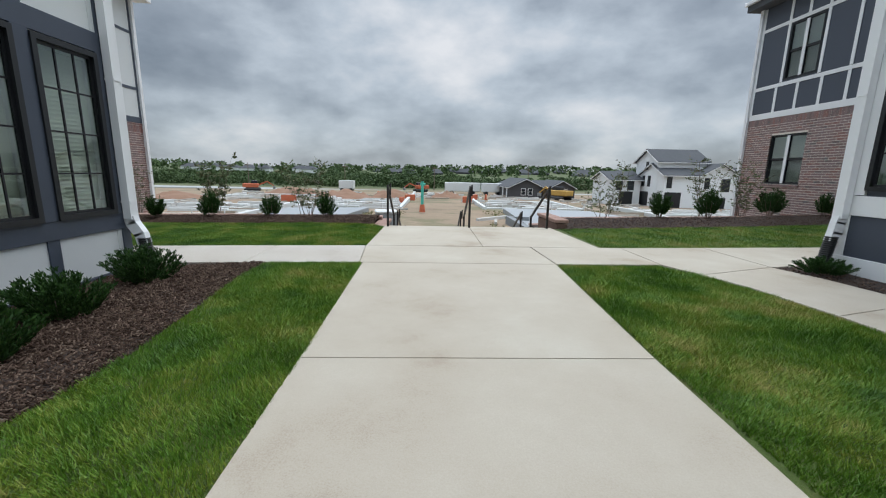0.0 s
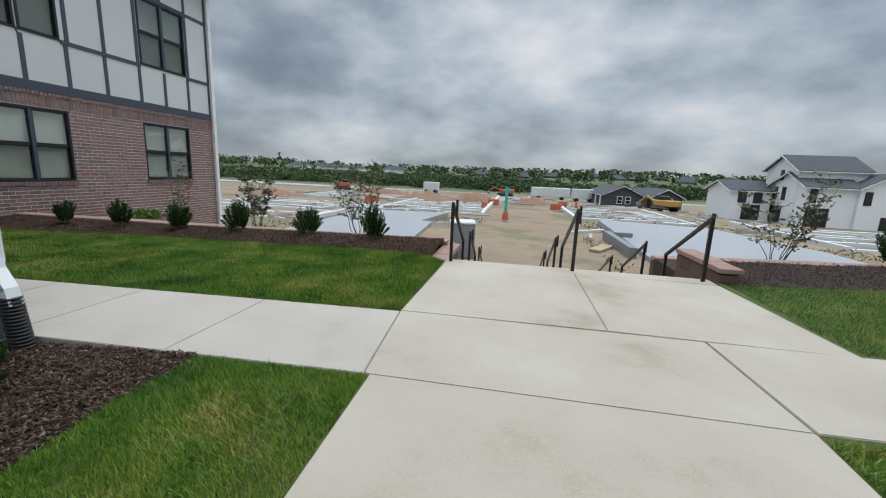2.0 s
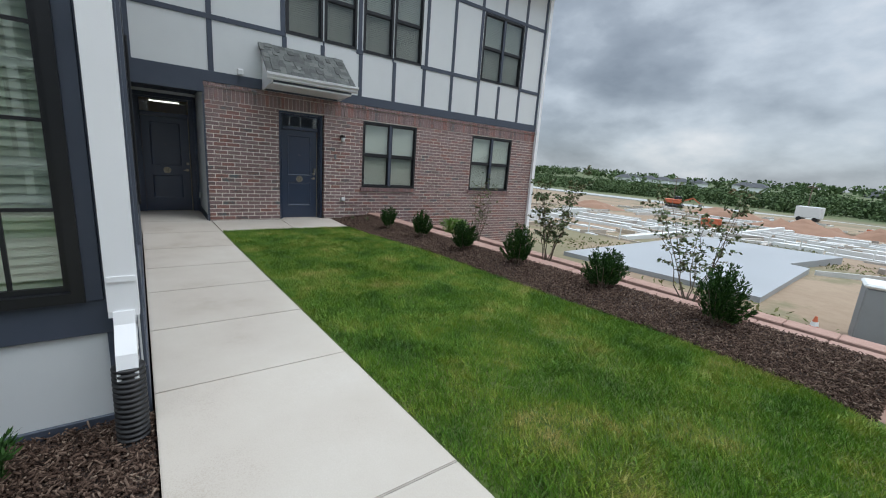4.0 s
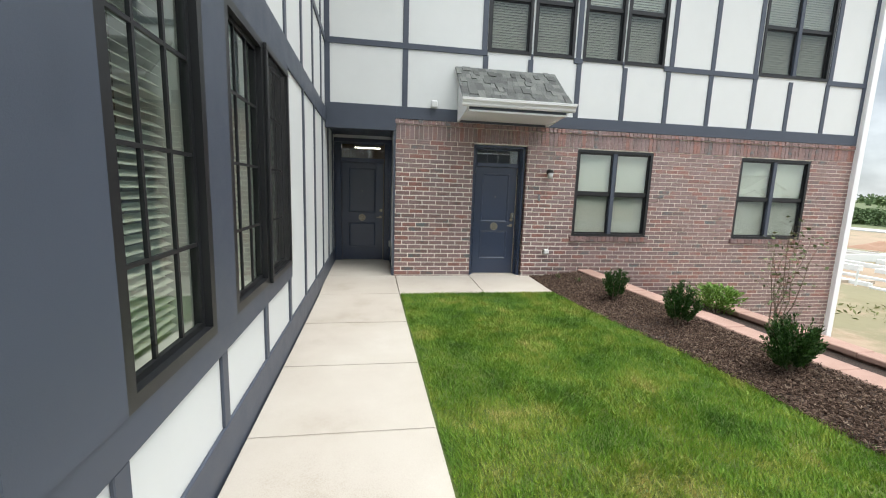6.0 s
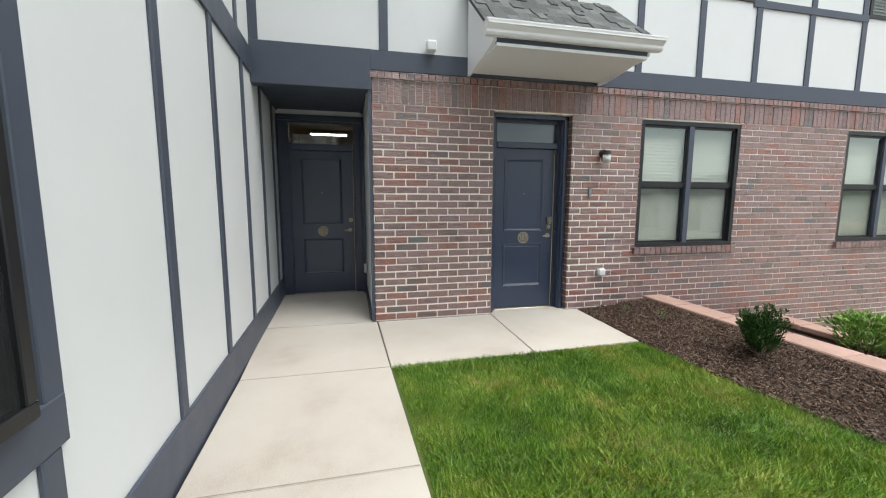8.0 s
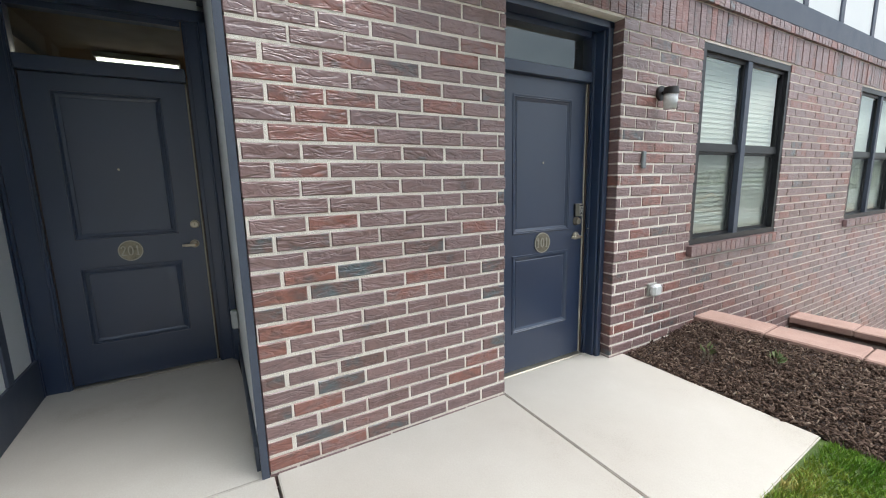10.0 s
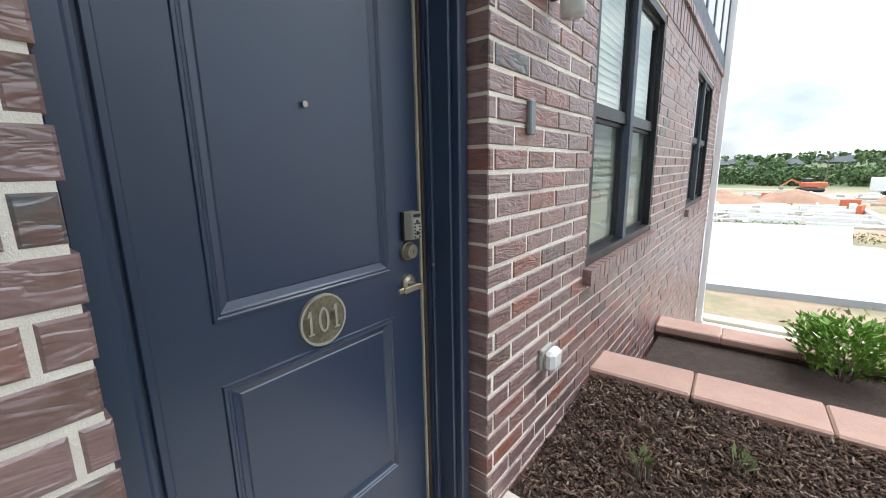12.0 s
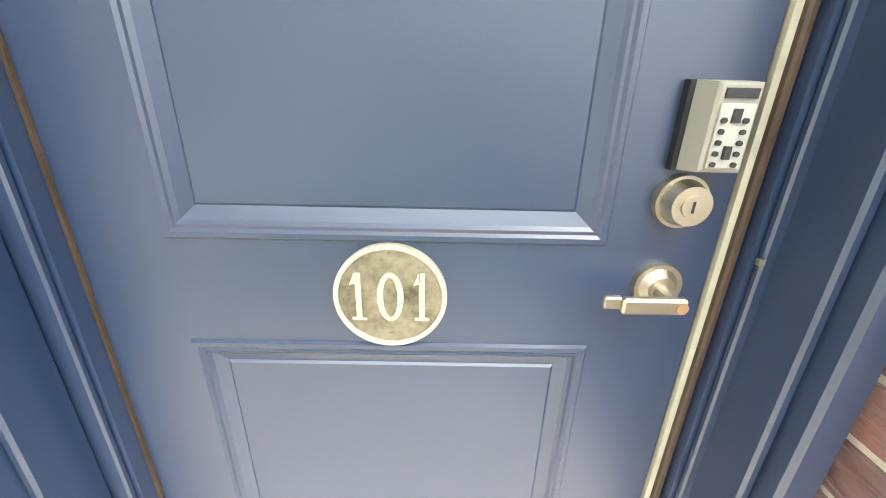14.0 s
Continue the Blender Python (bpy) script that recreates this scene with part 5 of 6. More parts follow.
def shrub_mesh(seed, rx, h, n, leaf):
    random.seed(seed)
    bm = bmesh.new()
    for _ in range(n):
        t = random.random() ** 0.6
        a = random.uniform(0, 2 * math.pi)
        prof = (0.45 + 0.6 * t ** 0.8) * (1.0 if t < 0.85 else 1.0 - (t - 0.85) * 3.2)
        r = rx * prof * random.uniform(0.35, 1.08) * (1 + 0.18 * math.sin(3 * a + seed) + 0.1 * math.sin(7 * a))
        z = h * t * random.uniform(0.85, 1.05)
        p = Vector((r * math.cos(a), r * math.sin(a), z))
        aim = Vector((math.cos(a) * 0.7, math.sin(a) * 0.7, 0.9)) + Vector((random.uniform(-0.6, 0.6), random.uniform(-0.6, 0.6), random.uniform(-0.3, 0.5)))
        side = random.uniform(0.2, 0.34)
        for k in range(3):
            leaves(bm, p, leaf * random.uniform(0.6, 1.3), aim + Vector((random.uniform(-0.5, 0.5), random.uniform(-0.5, 0.5), random.uniform(-0.2, 0.4))), side)
    return bm


def upright_mesh(seed, rx, h, n, leaf):
    """Evergreen foliage: needles along many upright stems, so the outline is spiky."""
    random.seed(seed)
    bm = bmesh.new()
    stems = 64
    for _ in range(stems):
        a, out = random.uniform(0, 2 * math.pi), math.sqrt(random.random())
        out *= 1 + 0.2 * math.sin(2 * a + seed)
        tall = h * random.uniform(0.78, 1.12) * (1 - 0.42 * out ** 2.2)
        for _ in range(n // stems):
            f = random.uniform(0.12, 1.0) ** 0.8
            r = rx * out * (0.35 + 0.75 * f)
            p = Vector((r * math.cos(a) + random.gauss(0, 0.012), r * math.sin(a) + random.gauss(0, 0.012), tall * f))
            aim = Vector((math.cos(a) * out * 0.7 + random.uniform(-0.75, 0.75), math.sin(a) * out * 0.7 + random.uniform(-0.75, 0.75), 0.9 + random.uniform(-0.4, 0.4)))
            leaves(bm, p, leaf * random.uniform(0.7, 1.35), aim, random.uniform(0.22, 0.36))
    return bm


def shrub(seed, rx, h, n=1700, leaf=0.036, name="shrub", label="small dark green evergreen shrub in mulch", mat="leaf"):
    s = empty(name, Matrix(), label, "shrub", "evergreen shrubs")
    part("foliage", upright_mesh(seed, rx, h, n * 3, leaf) if mat == "leaf" else shrub_mesh(seed, rx, h, n, leaf), M[mat], s)
    bm = bmesh.new()
    for k in range(7):
        a = k * 0.9
        tube(bm, (0.03 * math.cos(a), 0.03 * math.sin(a), -0.04), (rx * 0.55 * math.cos(a), rx * 0.55 * math.sin(a), h * 0.6), 0.008, 5, 0.004)
    part("stem", bm, M["bark"], s)
    return s


proto = [shrub(3, 0.25, 0.52, 1900, 0.04), shrub(8, 0.22, 0.57, 1800, 0.04)]
spots = [(-8.38, 11.0, 0.85), (-7.15, 11.12, 0.9), (-5.8, 11.2, 0.95), (-4.52, 11.3, 1.05), (-3.05, 11.4, 1.0), (-1.68, 11.36, 1.05), (7.3, 12.0, 1.25), (8.8, 12.15, 1.3), (11.3, 13.0, 1.45), (13.2, 13.2, 1.1)]
for i, (x, y, k) in enumerate(spots):
    z = gz(x) + (0.10 if x < 0 else 0.16)
    m = pose(x, y, z, 0, 0, i * 73) @ Matrix.Diagonal((k, k, k, 1))
    ob = copy_thing(proto[i % 2], m)
    ob.scale = (k, k, k)
for p in proto:
    for o in (*p.children_recursive, p):
        bpy.data.objects.remove(o)
proto = shrub(21, 0.40, 0.47, 3000, 0.042, label="spreading dark green yew beside the window wall")
for i, (x, y, k) in enumerate(((-2.3, 5.72, 0.92), (-2.2, 4.55, 0.92), (-1.98, 3.62, 0.95))):
    ob = copy_thing(proto, pose(x, y, 0.0, 0, 0, 50 * i))
    ob.scale = (k, k, k)
ob = copy_thing(proto, pose(6.25, 6.2, 0.08))
ob.scale = (0.8, 0.65, 0.5)
tagged(ob, "low leafy green plant at the downspout")
for o in (*proto.children_recursive, proto):
    bpy.data.objects.remove(o)
hyd = shrub(33, 0.30, 0.45, 1000, 0.06, "perennial", "leafy light green perennial behind the wall cap", "leaf_bright")
hyd.matrix_world = pose(-8.95, 13.4, -0.33)
hyd.scale = (1.4, 1.1, 1.0)
for x, y in ((-9.95, 10.75), (-9.6, 11.0)):
    w = shrub(int(x * -10), 0.05, 0.07, 14, 0.05, "weed", "tiny green weed in the mulch", "leaf_pale")
    w.matrix_world = pose(x, y, 0.06)

# second planting tier below the caps
for pts, nm in (([(-10.35, 12.2), (-0.5, 12.2), (-0.5, 13.9), (-10.35, 13.6)], "left"), ([(4.3, 12.2), (9, 12.6), (13.9, 14.0), (13.9, 15.6), (4.3, 14.2)], "right")):
    solid("lower_bed", prism(pts, LOW - 0.2, lambda x, y: -0.35 + 0.03 * math.sin(x * 2)), M["mulch"], "lower planting bed of dark mulch", "mulch", "structure", "mulch beds")
retaining([(-0.5, 14.0), (-10.4, 13.7)], "retaining_wall_5", -0.26)
retaining([(13.9, 15.7), (4.3, 14.3)], "retaining_wall_6", -0.3)


def small_tree(seed, h, spread, n, label, mat="leaf_pale"):
    random.seed(seed)
    t = empty("small_tree", Matrix(), label, "tree", "young trees")
    st = bmesh.new()
    lv = bmesh.new()
    for k in range(8):
        a = random.uniform(0, 2 * math.pi)
        lean = random.uniform(0.35, 1.0) * spread
        p = Vector((random.uniform(-0.08, 0.08), random.uniform(-0.08, 0.08), -0.05))
        r, length = 0.013, h * random.uniform(0.75, 1.05)
        for s in range(7):
            f = (s + 1) / 7
            q = Vector((lean * f * math.cos(a) + random.uniform(-0.04, 0.04), lean * f * math.sin(a) + random.uniform(-0.04, 0.04), length * f))
            tube(st, p, q, r, 5, r * 0.8)
            if s > 1:
                for _ in range(3):
                    d = Vector((random.uniform(-1, 1), random.uniform(-1, 1), random.uniform(0.0, 0.8))).normalized()
                    e = q + d * random.uniform(0.12, 0.38)
                    tube(st, q, e, r * 0.4, 3, 0.001)
                    for _ in range(n // 120):
                        c = q.lerp(e, random.uniform(0.2, 1.0))
                        leaves(lv, c, random.uniform(0.035, 0.075), (random.uniform(-1, 1), random.uniform(-1, 1), random.uniform(-0.7, 0.6)), 0.6)
            p, r = q, r * 0.8
    part("trunk", st, M["bark"], t)
    part("crown", lv, M[mat], t)
    return t


small_tree(5, 1.75, 0.75, 1500, "young multi-stemmed tree with sparse small leaves").matrix_world = pose(-2.6, 13.0, -0.36)
small_tree(6, 1.95, 0.65, 2600, "young multi-stemmed tree with pale green leaves").matrix_world = pose(-5.3, 13.0, -0.36)
small_tree(7, 1.7, 0.45, 300, "nearly bare young multi-stemmed tree").matrix_world = pose(-7.5, 13.0, -0.36)
small_tree(8, 1.9, 0.8, 1500, "young multi-stemmed tree with dense pale leaves").matrix_world = pose(6.3, 13.3, -0.36)
small_tree(9, 2.1, 0.55, 1100, "young multi-stemmed tree with pale green leaves").matrix_world = pose(9.6, 13.5, -0.36)
small_tree(10, 2.1, 0.6, 1300, "young multi-stemmed tree with pale green leaves").matrix_world = pose(11.2, 14.0, -0.36)
random.seed(4)


# ---- lower level: slabs, form boards, machines and houses ----
def low_z(x, y):
    return far_height(x, y)


def spot(x, y):
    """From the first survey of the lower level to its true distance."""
    return 0.7 + (x - 0.7) * 1.142, 5.5 + (y - 5.5) * 1.142


for pts in ([(-11, 21.2), (-3.9, 21.9), (-4.5, 30.3), (-5.3, 30.5), (-4.5, 36.8), (-11.2, 35.5)], [(6.8, 21.3), (16.5, 20.5), (17.0, 28), (15, 36.6), (7.6, 38.2)]):
    pts = [spot(*p) for p in pts]
    solid("foundation_slab", prism(pts, LOW - 0.3, LOW + 0.22), M["concrete_new"], "fresh white concrete foundation slab", "foundation slab", "", "foundation slabs")


def form_field(x0, x1, y0, y1, n, skew, label, posts=True):
    """Rows of pale form boards for footings, on stakes."""
    f = empty("footing_forms", Matrix(), label, "formwork", "footing forms")
    for i in range(n):
        y = y0 + (y1 - y0) * i / max(1, n - 1)
        xa, xb = x0 + skew * i, x1 + skew * i * 0.6
        z = low_z((xa + xb) / 2, y)
        cuts = [xa, xa + (xb - xa) * random.uniform(0.3, 0.45), xa + (xb - xa) * random.uniform(0.6, 0.75), xb]
        for a, b in zip(cuts, cuts[1:]):
            dy, wide, top = random.uniform(-0.5, 0.5), random.uniform(0.25, 0.7), random.uniform(0.16, 0.36)
            part("form_board", boxes((a, b - random.uniform(0.05, 0.9), y + dy, y + dy + wide, z - 0.3, z + top)), M["white"], f)
    for x in (x0, x1):
        z = low_z(x, y0)
        part("side_form", boxes((x - 0.2, x + 0.2, y0, y1, low_z(x, y1) - 0.3, z + 0.26)), M["white"], f)
    if posts:
        for i in range(7):
            x = x0 + (x1 - x0) * i / 6
            bm = tube(bmesh.new(), (x, y0 - 0.5, low_z(x, y0) - 0.2), (x, y0 - 0.5, low_z(x, y0) + 0.9), 0.05, 6)
            part("pipe_stub", bm, M["white"], f)
    return f


form_field(-14, -2.5, 46, 64, 6, 0.1, "rows of white footing forms beyond the slab")
form_field(-30, -15, 33, 50, 6, 0.3, "rows of white footing forms near the buildings")
form_field(-34, -14, 66, 78, 4, 0.2, "white footing forms at the back of the site", False)
form_field(-3, 4, 84, 100, 5, 0.2, "white footing forms at the back of the site", False)
form_field(7.4, 19, 48, 66, 7, 0.5, "rows of white footing forms beyond the slab")
form_field(24, 46, 36, 52, 6, 0.3, "rows of white footing forms before the white houses")

toilet = empty("portable_toilet", pose(-1.45, 23.0, LOW, 0, 0, 12), "grey plastic portable toilet with white roof", "portable toilet")
part("cabin", boxes((-0.55, 0.55, -0.55, 0.55, 0.0, 1.62), bevel=0.04), M["grey"], toilet)
part("door_panel", boxes((0.55, 0.57, -0.42, 0.42, 0.08, 1.5), bevel=0.008), M["plastic_grey"], toilet)
bm = boxes((-0.6, 0.6, -0.6, 0.6, 1.62, 1.74), bevel=0.05)
part("roof_cap", bm, M["white"], toilet)

mark = empty("hydrant_marker", pose(*spot(0.2, 36.3), LOW - 0.1), "tall teal plastic pipe on an orange base", "pipe marker")
bm = bmesh.new()
tube(bm, (0, 0, 0.5), (0, 0, 3.0), 0.14, 12)
tube(bm, (-0.2, 0, 2.7), (0.3, 0, 2.7), 0.12, 10)
part("pipe", bm, M["teal"], mark)
bm = bmesh.new()
tube(bm, (0, 0, 0), (0, 0, 0.75), 0.3, 12, 0.22)
part("base", bm, M["orange"], mark)


def barrier(x, y, w, rot):
    b = empty("barrier", pose(x, y, low_z(x, y), 0, 0, rot), "orange plastic safety barrier", "barrier", "orange barriers")
    part("body", boxes((-w / 2, w / 2, -0.15, 0.15, 0.0, 0.95), bevel=0.06), M["orange"], b)
    for i in (-1, 1):
        part("foot", boxes((i * w * 0.35 - 0.1, i * w * 0.35 + 0.1, -0.3, 0.3, 0.0, 0.12), bevel=0.02), M["orange"], b)


for x, y, w, r in ((6.6, 62, 1.6, 10), (8.5, 72, 2, 40), (-3.0, 56, 1.2, 70), (-2.4, 66, 1.8, 30), (-24, 31, 1.5, 20), (-26.5, 30, 1.2, 60), (-8, 80, 3, 0), (11, 74, 2, 80), (-19, 58, 2.0, 15)):
    barrier(x, y, w, r)
cone = empty("safety_cone", pose(-2.6, 21.8, LOW), "orange safety cone with white band", "cone")
bm = bmesh.new()
tube(bm, (0, 0, 0.04), (0, 0, 0.62), 0.15, 16, 0.03)
box(bm, -0.2, 0.2, -0.2, 0.2, 0.0, 0.05)
part("cone_body", bm, M["orange"], cone)
bm = bmesh.new()
tube(bm, (0, 0, 0.34), (0, 0, 0.46), 0.1, 16, 0.074)
part("band", bm, M["white"], cone)

for x, y, w, d, h in ((-6, 76, 9, 6, 2.0), (-14, 70, 12, 7, 1.8), (-26, 82, 14, 8, 2.0), (4, 78, 7, 5, 1.6), (-38, 64, 10, 6, 1.4)):
    bm = bmesh.new()
    n = 14
    rows = [[bm.verts.new((x + w * (i / n - 0.5), y + d * (j / n - 0.5), low_z(x, y) - 0.2 + h * max(0, (1 - (2 * i / n - 1) ** 2)) * max(0, (1 - (2 * j / n - 1) ** 2)) * (0.75 + 0.5 * noise.noise((x + i * 0.5, j * 0.5, 3))))) for i in range(n + 1)] for j in range(n + 1)]
    for a, b in zip(rows, rows[1:]):
        for i in range(n):
            bm.faces.new((a[i], a[i + 1], b[i + 1], b[i]))
    solid("dirt_mound", bm, M["red_dirt"], "mound of reddish-brown dug earth", "earth mound", "", "earth mounds", True)


def excavator(x, y, rot, mat):
    e = empty("excavator", pose(x, y, low_z(x, y), 0, 0, rot), "orange tracked excavator on bare earth", "excavator", "excavators")
    part("cab", boxes((-0.2, 1.2, -0.8, 0.4, 1.0, 2.6), bevel=0.1), M["dark_glass"], e)
    part("body", boxes((-2.2, 1.4, -1.2, 1.2, 0.9, 1.9), bevel=0.12), M[mat], e)
    for s in (-1.1, 1.1):
        part("track", boxes((-1.9, 1.9, s - 0.25, s + 0.25, 0.0, 0.8), bevel=0.25), M["black"], e)
    bm = bmesh.new()
    bar(bm, (1.2, 0.6, 1.4), (3.4, 0.6, 2.4), 0.3, 0.3)
    bar(bm, (3.4, 0.6, 2.4), (5.0, 0.6, 1.2), 0.22, 0.22)
    part("boom", bm, M[mat], e)
    part("bucket", boxes((4.7, 5.3, 0.2, 1.0, 0.5, 1.2), bevel=0.1), M["grey"], e)


excavator(-44, 104, 20, "orange")
excavator(-2.0, 116, 200, "orange")
excavator(26, 78, 120, "yellow")
for x, y, w in ((9, 104, 9), (-22, 112, 4), (16, 100, 5)):
    tr = empty("trailer", pose(x, y, low_z(x, y)), "white box trailer parked on the site", "trailer", "trailers")
    part("box_body", boxes((-w / 2, w / 2, -1.2, 1.2, 0.7, 2.9), bevel=0.08), M["white"], tr)
    for i in (-0.3, 0.3):
        bm = bmesh.new()
        tube(bm, (i * w, -1.25, 0.45), (i * w, 1.25, 0.45), 0.45, 14)
        part("wheel", bm, M["black"], tr)

planks = empty("plank_stack", pose(*spot(5.3, 25.0), LOW, 0, 0, 62), "stack of pale timber planks on the ground", "planks")
for i in range(3):
    for j in range(3):
        part("plank", boxes((-1.2, 1.2, -0.33 + i * 0.22, -0.13 + i * 0.22, 0.05 * j, 0.05 * j + 0.045)), M["wood"], planks)
bw = empty("block_wall", pose(*spot(6.3, 26.0), LOW), "low grey concrete footing wall beside the slab", "footing wall")
part("footing", boxes((-0.2, 0.2, -3.2, 3.4, -0.2, 0.55)), M["grey"], bw)
part("footing_end", boxes((0.2, 1.6, 3.0, 3.4, -0.2, 0.5)), M["grey"], bw)
curb = solid("curb", boxes((-14, -1.8, 20.4, 20.75, LOW - 0.2, LOW + 0.16), bevel=0.03), M["concrete"], "pale concrete kerb below the planting", "kerb", "structure")
solid("lower_path", boxes((-14, -1.8, 18.6, 20.38, LOW - 0.2, LOW + 0.06), bevel=0.02), M["concrete"], "pale concrete path on the lower level", "pavement", "structure")


def house(x0, x1, y0, y1, z, eave_z, ridge_z, along, wall_m, roof_m, wins, label, trim="trim_white", doors=()):
    """A gabled house; along: 'x' or 'y' for the ridge. wins: (face, u, z, w, h): face 'front' or 'side'."""
    h = empty("house", pose(x0, y0, z), label, "house", "houses of the new street")
    w, d = x1 - x0, y1 - y0
    bm = boxes((0, w, 0, d, -2.0, eave_z))
    if along == "x":
        tri = [[(x, 0.0, eave_z), (x, d, eave_z), (x, d / 2, ridge_z)] for x in (0.0, w)]
    else:
        tri = [[(0.0, y, eave_z), (w, y, eave_z), (w / 2, y, ridge_z)] for y in (0.0, d)]
    a, b = [[bm.verts.new(p) for p in t] for t in tri]
    bm.faces.new(a)
    bm.faces.new(b[::-1])
    part("wall", bm, M[wall_m], h)
    o, t = 0.45, 0.16
    bm = bmesh.new()
    if along == "x":
        k = (ridge_z - eave_z) / (d / 2)
        sides = [[(-o, -o, eave_z - o * k), (w + o, -o, eave_z - o * k), (w + o, d / 2, ridge_z), (-o, d / 2, ridge_z)], [(-o, d + o, eave_z - o * k), (-o, d / 2, ridge_z), (w + o, d / 2, ridge_z), (w + o, d + o, eave_z - o * k)]]
    else:
        k = (ridge_z - eave_z) / (w / 2)
        sides = [[(-o, -o, eave_z - o * k), (-o, d + o, eave_z - o * k), (w / 2, d + o, ridge_z), (w / 2, -o, ridge_z)], [(w + o, -o, eave_z - o * k), (w / 2, -o, ridge_z), (w / 2, d + o, ridge_z), (w + o, d + o, eave_z - o * k)]]
    for s in sides:
        lo = [bm.verts.new((p[0], p[1], p[2] + 0.02)) for p in s]
        hi = [bm.verts.new((p[0], p[1], p[2] + 0.02 + t)) for p in s]
        bm.faces.new(lo)
        bm.faces.new(hi)
        for i in range(4):
            bm.faces.new((lo[i], lo[(i + 1) % 4], hi[(i + 1) % 4], hi[i]))
        for i in range(4):
            part("fascia", bar(bmesh.new(), Vector(s[i]) + Vector((0, 0, 0.03)), Vector(s[(i + 1) % 4]) + Vector((0, 0, 0.03)), 0.16, 0.1), M["trim_white"], h)
    bmesh.ops.recalc_face_normals(bm, faces=bm.faces)
    part("roof", bm, M[roof_m], h)
    for face, u, wz, ww, wh in wins:
        fr = ((u - 0.1, u + ww + 0.1, -0.05, 0.02, wz - 0.1, wz + wh + 0.1) if face == "front" else (-0.05, 0.02, u - 0.1, u + ww + 0.1, wz - 0.1, wz + wh + 0.1))
        gl = ((u, u + ww, -0.08, -0.04, wz, wz + wh) if face == "front" else (-0.08, -0.04, u, u + ww, wz, wz + wh))
        wn = part("window", boxes(fr), M[trim], h)
        part("window_pane", boxes(gl), M["dark_glass"], wn)
        part("window_bar", boxes((gl[0], gl[1], -0.095, -0.08, wz + wh / 2 - 0.03, wz + wh / 2 + 0.03) if face == "front" else (-0.095, -0.08, gl[2], gl[3], wz + wh / 2 - 0.03, wz + wh / 2 + 0.03)), M[trim], wn)
    for face, u, wz, ww, wh, mm in doors:
        part("door", boxes((u, u + ww, -0.07, 0.02, wz, wz + wh) if face == "front" else (-0.07, 0.02, u, u + ww, wz, wz + wh)), M[mm], h)
    return h


# charcoal single-storey houses
DZ = low_z(22, 88) - 0.1
house(17.7, 24.8, 86.5, 104, DZ, 2.35, 4.0, "y", "siding_dark", "roof_dark", [("front", 2.6, 0.75, 0.8, 1.25), ("front", 4.1, 0.75, 0.8, 1.25)], "charcoal single-storey house with gabled front and white windows", doors=[("side", 2.2, 0.0, 1.2, 2.0, "siding_white"), ("side", 7.0, 0.0, 1.2, 2.0, "siding_white"), ("side", 12.5, 0.0, 1.2, 2.0, "siding_white")])
house(24.8, 26.8, 89.5, 98, DZ, 2.3, 3.6, "x", "siding_dark", "roof_dark", [], "charcoal link between two gabled fronts with timber door", doors=[("front", 0.1, 0.0, 0.7, 2.0, "siding_white"), ("front", 0.95, 0.0, 0.95, 2.0, "wood")])
house(26.6, 32.0, 87.0, 99, DZ, 2.3, 3.7, "y", "siding_dark", "roof_dark", [("front", 1.6, 0.75, 0.75, 1.25), ("front", 2.9, 0.75, 0.75, 1.25)], "charcoal single-storey house with slate roof and white trim")
# white two and three storey houses
WZ = low_z(38, 62)
house(30.2, 35.2, 66.0, 73.0, WZ, 4.0, 5.2, "x", "siding_white", "roof_dark", [("front", 1.0, 2.4, 0.9, 1.3), ("front", 2.9, 2.4, 0.9, 1.3)], "white two-storey house with dark roof", "black", [("front", 1.6, 0.0, 2.2, 2.1, "black")])
house(35.6, 43.0, 62.0, 68.7, WZ, 6.9, 8.7, "x", "siding_white", "roof_dark", [("side", 3.0, 5.7, 0.55, 1.1), ("side", 2.0, 3.1, 0.6, 1.5), ("side", 3.7, 3.1, 0.6, 1.5)], "tall white three-storey house with dark gable roof", "black", [("side", 2.2, 0.0, 2.6, 2.2, "black")])
house(35.65, 41.0, 60.2, 67.0, WZ, 4.9, 6.5, "x", "siding_white", "roof_dark", [("front", 0.5, 3.0, 0.6, 1.5)], "white two-storey house with dark roof and black windows", "black", [("front", 0.25, 0.0, 2.5, 2.3, "black")])
house(41.0, 46.6, 59.8, 67.5, WZ, 4.9, 6.5, "y", "siding_white", "roof_dark", [("front", 0.6, 3.0, 0.6, 1.4), ("front", 3.2, 2.6, 1.1, 1.7)], "white two-storey house with gabled front and black windows", "black", [("front", 2.6, 0.0, 1.4, 1.6, "black")])
house(47.2, 58.0, 59.0, 67.5, WZ, 4.3, 6.0, "x", "siding_white", "roof_dark", [("front", 0.8, 2.6, 1.0, 1.6), ("front", 3.2, 2.6, 1.0, 1.6), ("front", 7.0, 2.6, 1.0, 1.6), ("side", 3.6, 2.8, 0.9, 1.5)], "white two-storey house with dark roof and black windows", "black", [("front", 2.0, 0.0, 3.2, 2.2, "black")])

